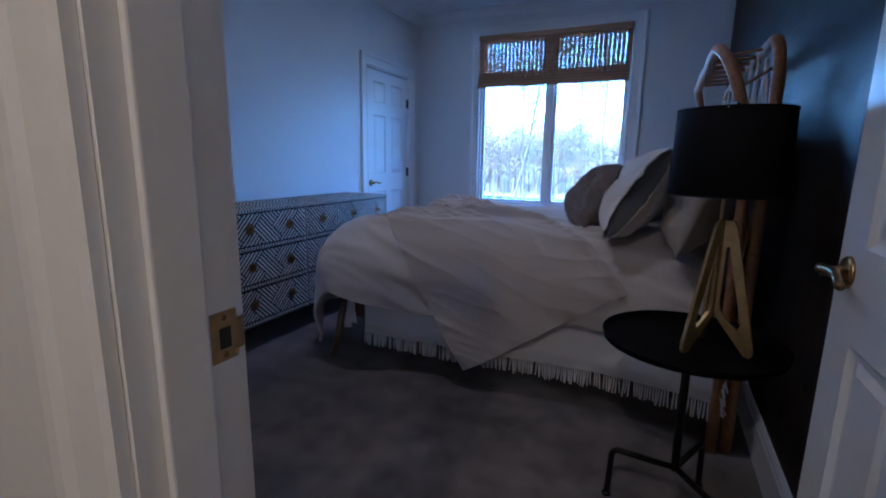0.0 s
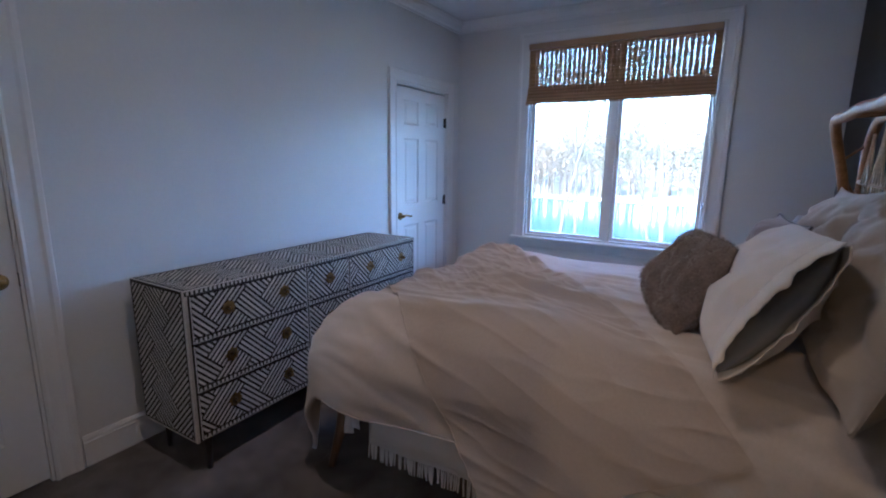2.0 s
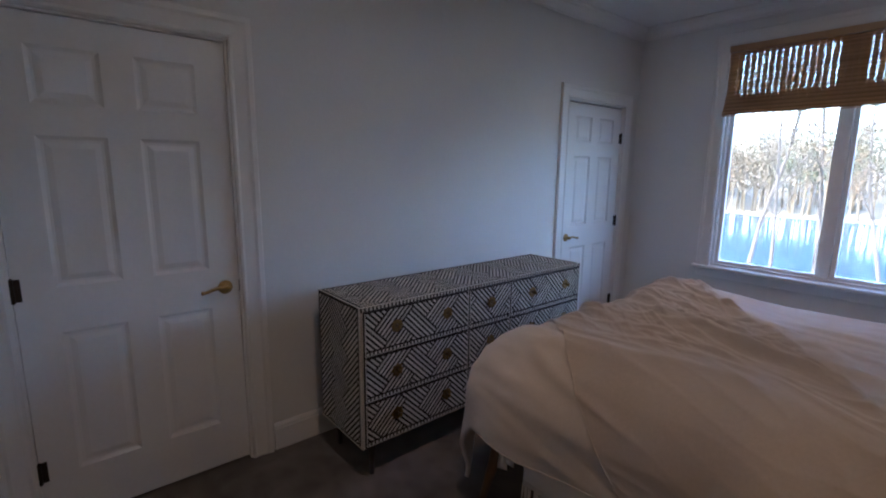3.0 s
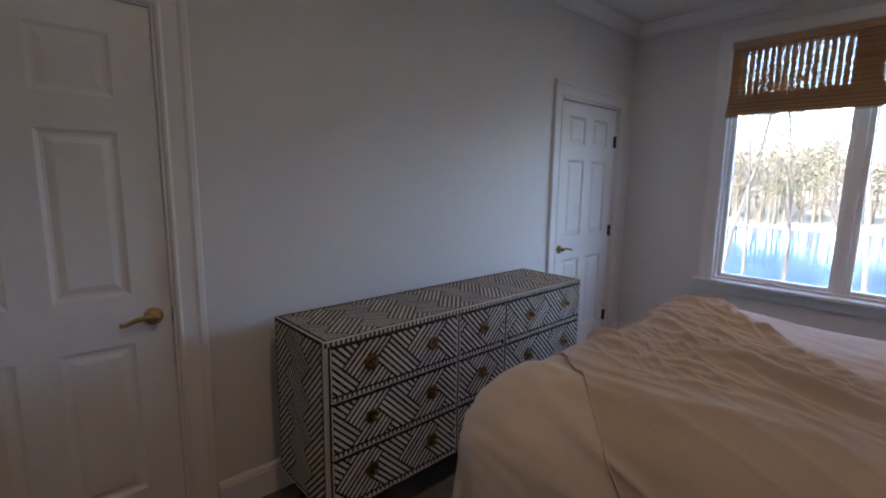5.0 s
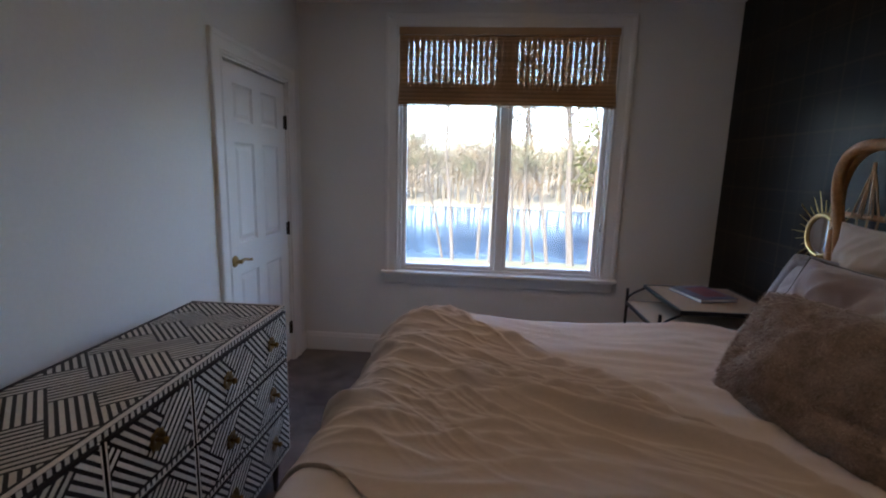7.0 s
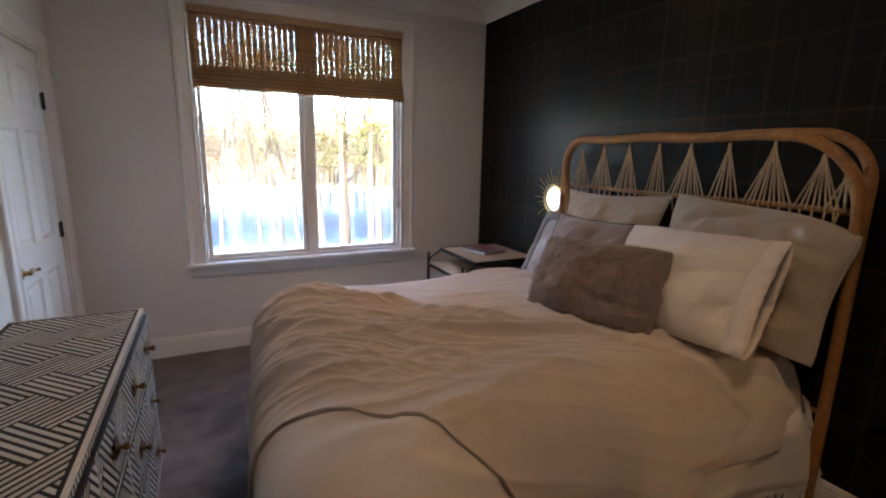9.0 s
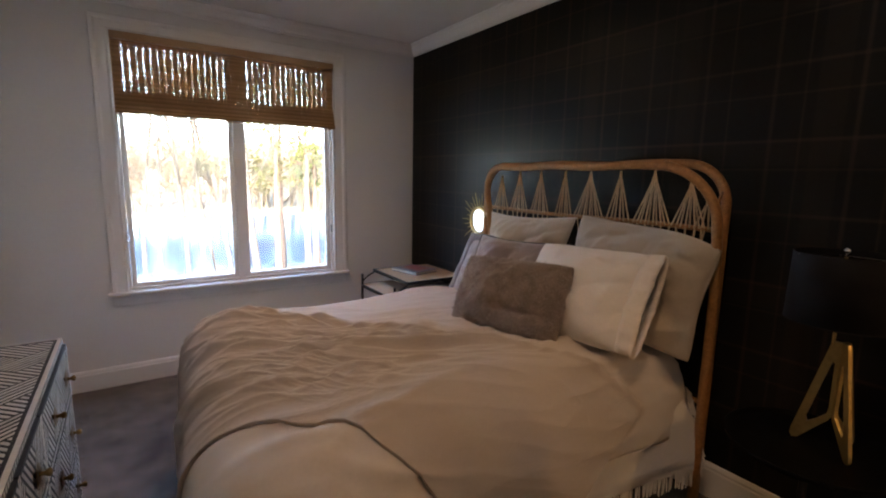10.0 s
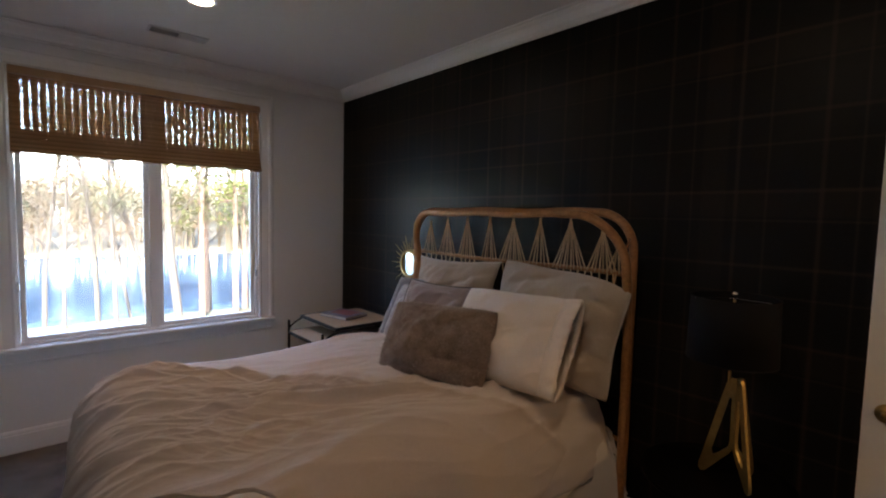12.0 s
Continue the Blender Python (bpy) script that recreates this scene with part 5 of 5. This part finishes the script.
LX, LY = 0.35, 1.788
lamp = thing("table_lamp", (LX, LY, TZ), "table lamp with black drum shade on gold A-frame plates", "lamp")
bm = bmesh.new()
lathe(bm, [(0.147, 1.318), (0.1535, 1.080), (0.152, 1.080), (0.1455, 1.318)], (LX, LY, 0), "z", 64)
for f in list(bm.faces):
    if len(f.verts) > 4:
        bm.faces.remove(f)
part("shade", bm, M_SHADE, lamp, "black cloth drum shade", True)
for zz, r in ((1.318, 0.1465), (1.080, 0.153)):
    part("shade_ring", tubed([(LX + r * math.cos(2 * math.pi * i / 48), LY + r * math.sin(2 * math.pi * i / 48), zz) for i in range(48)], 0.0026, 6, True), M_SHADE, lamp)
bm = bmesh.new()
for k in range(3):
    a = 2 * math.pi * k / 3 + 0.3
    tube(bm, [(LX, LY, 1.312), (LX + 0.147 * math.cos(a), LY + 0.147 * math.sin(a), 1.315)], 0.002, 6)
part("spider", bm, M_CHROME, lamp)
part("finial", lathed([(0.0, 1.312), (0.005, 1.312), (0.004, 1.318), (0.011, 1.326), (0.011, 1.334), (0.005, 1.341), (0.0, 1.342)], (LX, LY, 0), "z", 20), M_CHROME, lamp, "chrome finial", True)
part("rod", tubed([(LX, LY, 0.99), (LX, LY, 1.308)], 0.0055, 10), M_GOLD, lamp)
part("bulb", lathed([(0.0, 1.10), (0.016, 1.10), (0.018, 1.14), (0.03, 1.18), (0.03, 1.20), (0.018, 1.23), (0.0, 1.235)], (LX + 0.0, LY + 0.035, 0), "z", 20), mat("frosted_bulb", (0.6, 0.6, 0.58), 0.4), lamp, "", True)


def a_plate(ang):
    """A flat gold wing: an A-shaped plate with a triangular hole, leaning out from the stem."""
    m = Matrix.Translation((LX + 0.006, LY - 0.028, TZ)) @ Matrix.Rotation(radians(ang), 4, "Z")
    th = 0.011
    outer = [(0.002, 0.40), (0.030, 0.40), (0.040, 0.385), (0.132, 0.035), (0.134, 0.012), (0.124, 0.0), (0.106, 0.004), (0.012, 0.105), (0.002, 0.125)]
    inner = [(0.018, 0.32), (0.026, 0.325), (0.086, 0.095), (0.079, 0.078), (0.054, 0.095), (0.022, 0.125), (0.016, 0.15)]
    bm = bmesh.new()
    rings = []
    for y in (-th / 2, th / 2):
        vo = [bm.verts.new(m @ Vector((p[0] * 0.86, y, p[1] * 0.985))) for p in outer]
        vi = [bm.verts.new(m @ Vector((p[0] * 0.86, y, p[1] * 0.985))) for p in inner]
        eo = [bm.edges.new((vo[i], vo[(i + 1) % len(vo)])) for i in range(len(vo))]
        ei = [bm.edges.new((vi[i], vi[(i + 1) % len(vi)])) for i in range(len(vi))]
        bmesh.ops.triangle_fill(bm, use_beauty=True, use_dissolve=False, edges=eo + ei)
        rings.append((vo, vi))
    for q in (0, 1):
        a, b = rings[0][q], rings[1][q]
        for i in range(len(a)):
            k = (i + 1) % len(a)
            bm.faces.new((a[i], a[k], b[k], b[i]))
    bmesh.ops.recalc_face_normals(bm, faces=bm.faces)
    return bm


for ang in (226, 340, 98):
    part("wing", a_plate(ang), M_GOLD, lamp, "gold A-shaped plate")

# ---- ceiling fittings ----
vent = thing("ceiling_vent", (-0.87, 4.72, CEIL), "white slotted air vent in the ceiling", "vent")
vz = CEIL - 0.001
bm = bmesh.new()
for a, b in (((-1.045, 4.66), (-0.70, 4.675)), ((-1.045, 4.765), (-0.70, 4.78)), ((-1.045, 4.675), (-1.03, 4.765)), ((-0.715, 4.675), (-0.70, 4.765))):
    box(bm, (a[0], a[1], vz - 0.006), (b[0], b[1], vz), 0.001)
part("frame", bm, M_VENT, vent)
# dark sheet on the closed ceiling, painted as the shade of a duct
part("duct_shade", boxed((-1.03, 4.675, vz - 0.0015), (-0.715, 4.765, vz)), M_HOLESHADE, vent)
for k in range(7):
    y = 4.682 + k * 0.0125
    bm = boxed((-0.872, -0.0045, -0.0006), (-0.03 - 0.686, 0.0045, 0.0006))
    for v in bm.verts:
        v.co = Matrix.Rotation(radians(-38), 3, "X") @ v.co + Vector((0, y, vz - 0.004))
    part("slat", bm, M_VENT, vent)
    bm = boxed((-1.029, -0.0045, -0.0006), (-0.873, 0.0045, 0.0006))
    for v in bm.verts:
        v.co = Matrix.Rotation(radians(38), 3, "X") @ v.co + Vector((0, y, vz - 0.004))
    part("slat", bm, M_VENT, vent)
M_LENS = glow_material()
for lx, ly in ((-0.905, 4.06), (-0.905, 1.75), (-0.1, -0.8)):
    rl = thing("recessed_light", (lx, ly, CEIL), "lit warm recessed ceiling light with white trim ring", "ceiling light", "recessed lights")
    part("trim_ring", lathed([(0.062, -0.001), (0.062, -0.010), (0.070, -0.012), (0.092, -0.006), (0.094, -0.001)], (lx, ly, CEIL), "z", 40), M_TRIM, rl, "", True)
    part("lens", lathed([(0.0, -0.004), (0.0615, -0.004), (0.0615, -0.001), (0.0, -0.001)], (lx, ly, CEIL), "z", 32), M_LENS, rl)

# ---- outdoors: slope, lake, far shore, trees ----


def ground_z(x, y):
    sh = 2.5 * noise.noise((x * 0.03, 0, 4.0))
    near = 38.5 + 0.6 * sh
    far = 74 + 3 * sh
    if y < near - 6:
        z = -3.6 - 0.03 * max(0, y)
    elif y < near + 3:
        f = (y - near + 6) / 9
        z = (-3.6 - 0.03 * (near - 6)) * (1 - f) + -6.4 * f
    elif y < far:
        z = -6.4
    else:
        z = -6.4 + min(4.5, (y - far) * 0.10) + max(0, y - far - 60) * 0.03
    return z + 0.15 * noise.noise((x * 0.2, y * 0.2, 1.0))


bm = bmesh.new()
xs = [-900, -500, -250, -150, -100] + list(range(-80, 81, 4)) + [100, 150, 250, 500, 900]
ys = [-300, -100, -40, -20] + list(range(-10, 130, 3)) + [150, 200, 300, 500, 900]
gr = [[bm.verts.new((x, y, ground_z(x, y) if y > -15 else -3.6)) for y in ys] for x in xs]
for a, b in zip(gr, gr[1:]):
    for k in range(len(ys) - 1):
        bm.faces.new((a[k], b[k], b[k + 1], a[k + 1]))
structure("ground", bm, M_GROUND, "leaf-strewn winter ground sloping to the lake", "ground")
bm = bmesh.new()
vs = [bm.verts.new(c) for c in ((-400, 18, -5.35), (400, 18, -5.35), (400, 95, -5.35), (-400, 95, -5.35))]
bm.faces.new(vs)
structure("water", bm, M_WATER, "calm grey-blue lake water", "lake")
structure("house_body", boxed((XL - 0.75, YS - 2.55, -4.5), (XR + 0.15, YN + 0.14, -0.21)), M_HOUSE, "house storey below the bedroom", "house wall")


def grow(bm, p, d, length, rad, level, r, tips, levels=4, kids=4, spread=0.7):
    n = 4
    pts, rads = [p], [rad]
    q, dd = p.copy(), d.copy()
    for i in range(n):
        dd = (dd + Vector((r.uniform(-.13, .13), r.uniform(-.13, .13), r.uniform(-.02, .08)))).normalized()
        q = q + dd * (length / n)
        pts.append(q.copy())
        rads.append(rad * (1 - 0.6 * (i + 1) / n))
    tube(bm, pts, rads, 7 if level == 0 else (5 if level == 1 else 3), cap=False)
    if level >= levels:
        tips.append((pts[-1], dd))
        return
    for k in range(kids + (9 if level == 0 else 0)):
        f = r.uniform(0.30 if level == 0 else 0.25, 1.0)
        i = min(int(f * n), n - 1)
        base = pts[i].lerp(pts[i + 1], f * n - i)
        side = Vector((r.uniform(-1, 1), r.uniform(-1, 1), r.uniform(-0.1, 0.5))).normalized()
        nd = (dd * (1 - spread) + side * spread + Vector((0, 0, 0.2))).normalized()
        share = r.uniform(0.12, 0.28) if level == 0 else r.uniform(0.38, 0.60)
        grow(bm, base, nd, length * share, max(rad * (1 - 0.6 * f) * 0.42, 0.007), level + 1, r, tips, levels, kids, spread)
    tips.append((pts[-1], dd))


def leaf_cloud(tips, r, per, size, spread):
    bm = bmesh.new()
    for p, d in tips:
        for k in range(per):
            c = p + Vector((r.gauss(0, spread), r.gauss(0, spread), r.gauss(0, spread * 0.7)))
            a = Vector((r.uniform(-1, 1), r.uniform(-1, 1), r.uniform(-1, 1))).normalized()
            b = a.orthogonal().normalized()
            s = size * r.uniform(0.6, 1.3)
            bm.faces.new([bm.verts.new(c + q) for q in (a * s, b * s * 0.5, -a * s, -b * s * 0.5)])
    return bm


def bare_tree(seed, height, leafmat, per, girth=0.13):
    r = random.Random(seed)
    tr = thing("bare_tree", (0, 0, 0), "tall bare winter tree by the lake with a few dry leaves", "tree", "lakeside trees")
    bm, tips = bmesh.new(), []
    grow(bm, Vector((0, 0, -0.4)), Vector((r.uniform(-.06, .06), 0, 1)).normalized(), height, girth, 0, r, tips, 3, 5)
    part("trunk", bm, M_BARK, tr)
    part("crown", leaf_cloud(tips, r, per, 0.05, 0.4), leafmat, tr)
    return tr


def pine_tree(seed, height):
    r = random.Random(seed)
    tr = thing("pine_tree", (0, 0, 0), "tall straight pine with green needles high on a bare trunk", "tree", "lakeside pines")
    bm, tips = bmesh.new(), []
    lean_x = r.uniform(-.3, .3)
    pts = [Vector((lean_x * (i / 8) ** 2, 0, -0.4 + height * i / 8)) for i in range(9)]
    tube(bm, pts, [0.19 * (1 - 0.75 * i / 8) for i in range(9)], 8)
    for k in range(26):
        f = r.uniform(0.40, 0.98)
        b = Vector((lean_x * f * f, 0, height * f))
        a = r.uniform(0, 6.28)
        ln = 2.6 * (1.15 - f) + 0.6
        e = b + Vector((math.cos(a) * ln, math.sin(a) * ln, r.uniform(-0.2, 0.5)))
        tube(bm, [b, b.lerp(e, 0.5) + Vector((0, 0, 0.12)), e], [0.035, 0.02, 0.008], 4)
        tips += [(b.lerp(e, g), Vector((0, 0, 1))) for g in (0.55, 0.75, 1.0)]
    part("trunk", bm, M_PINEBARK, tr)
    part("crown", leaf_cloud(tips, r, 13, 0.11, 0.26), M_NEEDLE, tr)
    return tr


tr_rng = random.Random(12)


def plant(proto, x, y, size=1.0, turn=0.0, first=False):
    m = Matrix.Translation((x, y, ground_z(x, y) - 0.1)) @ Matrix.Rotation(turn, 4, "Z")
    if first:
        proto.matrix_basis = m
        return proto
    return copy_thing(proto, m)


kinds = [bare_tree(21, 13, M_DRYLEAF, 7), bare_tree(22, 15, M_HAZEL, 16), bare_tree(23, 12, M_TWIG, 6, 0.10), pine_tree(31, 16), pine_tree(32, 13), bare_tree(24, 17, M_TWIG, 5, 0.25)]
spots = [(2, -3.1, 27.5), (1, -2.5, 26), (0, -1.2, 27), (2, -0.6, 25.5), (1, 0.6, 26.5), (0, 1.2, 25.5), (2, 1.9, 27), (1, 2.5, 26), (5, 3.7, 26),
         (3, 4.4, 24.5), (4, 4.9, 26), (3, 5.9, 24.5), (4, 6.6, 25.5), (3, 7.7, 24), (4, 8.8, 25), (1, 7.1, 26.5), (0, 5.3, 27), (3, 10.4, 24),
         (0, -5.4, 27), (2, -6.6, 25), (1, -8.2, 27.5), (0, -9.9, 26), (2, -12, 26)]
used = set()
for k, x, y in spots:
    plant(kinds[k], -1.1 + (x + 1.1) * 1.22, y + 5.5, 1, tr_rng.uniform(0, 6.28), k not in used)
    used.add(k)

# far woods: one mass of trunks and twigs on the other shore
fw = bmesh.new()
fr2 = random.Random(77)
leaves, greens = [], []
for k in range(640):
    x = fr2.uniform(-60, 75)
    y = 85 + 8 * noise.noise((x * 0.03, 0, 4.0)) + fr2.random() ** 1.5 * 40
    z, h = ground_z(x, y), fr2.uniform(7.5, 12.5)
    tube(fw, [(x, y, z - 0.3), (x + fr2.uniform(-.4, .4), y, z + h * 0.5), (x + fr2.uniform(-.8, .8), y, z + h)], [0.16, 0.11, 0.03], 4, cap=False)
    for q in range(9):
        f = fr2.uniform(0.3, 0.95)
        a = fr2.uniform(0, 6.28)
        b = Vector((x, y, z + h * f))
        e = b + Vector((math.cos(a) * 2.2 * (1.2 - f), math.sin(a) * 2.2 * (1.2 - f), fr2.uniform(0.6, 1.8)))
        tube(fw, [b, e], [0.05, 0.015], 3, cap=False)
        (greens if k % 4 == 0 else leaves).append((e, None))
woods = tagged(link("far_woods", fw, M_TWIG), "winter woods on the far lake shore", "woods", kind="stuff")
wl = link("woods_twigs", leaf_cloud(leaves, fr2, 26, 0.20, 0.95), M_TWIG)
tagged(wl, "hazy winter twigs and dry leaves of the far woods", "woods", kind="stuff")
wg = link("woods_evergreens", leaf_cloud(greens, fr2, 34, 0.20, 0.9), M_FARGREEN)
tagged(wg, "muted green pines among the far woods", "woods", kind="stuff")
shrub = thing("shrub", (-6.2, 17.5, ground_z(-6.2, 17.5)), "dense evergreen shrub on the slope below the window", "shrub")
sb, stips = bmesh.new(), []
for k in range(26):
    a, e = fr2.uniform(0, 6.28), fr2.uniform(0.2, 1.4)
    d = Vector((math.cos(a) * math.cos(e), math.sin(a) * math.cos(e), math.sin(e)))
    base = Vector((-6.2, 17.5, ground_z(-6.2, 17.5)))
    tube(sb, [base, base + d * 0.7, base + d * 1.5 + Vector((0, 0, 0.3))], [0.03, 0.02, 0.008], 4, cap=False)
    stips += [(base + d * g + Vector((0, 0, 0.15)), None) for g in (0.7, 1.1, 1.5)]
part("stems", sb, M_BARK, shrub)
part("leaves", leaf_cloud(stips, fr2, 26, 0.09, 0.22), M_SHRUB, shrub)
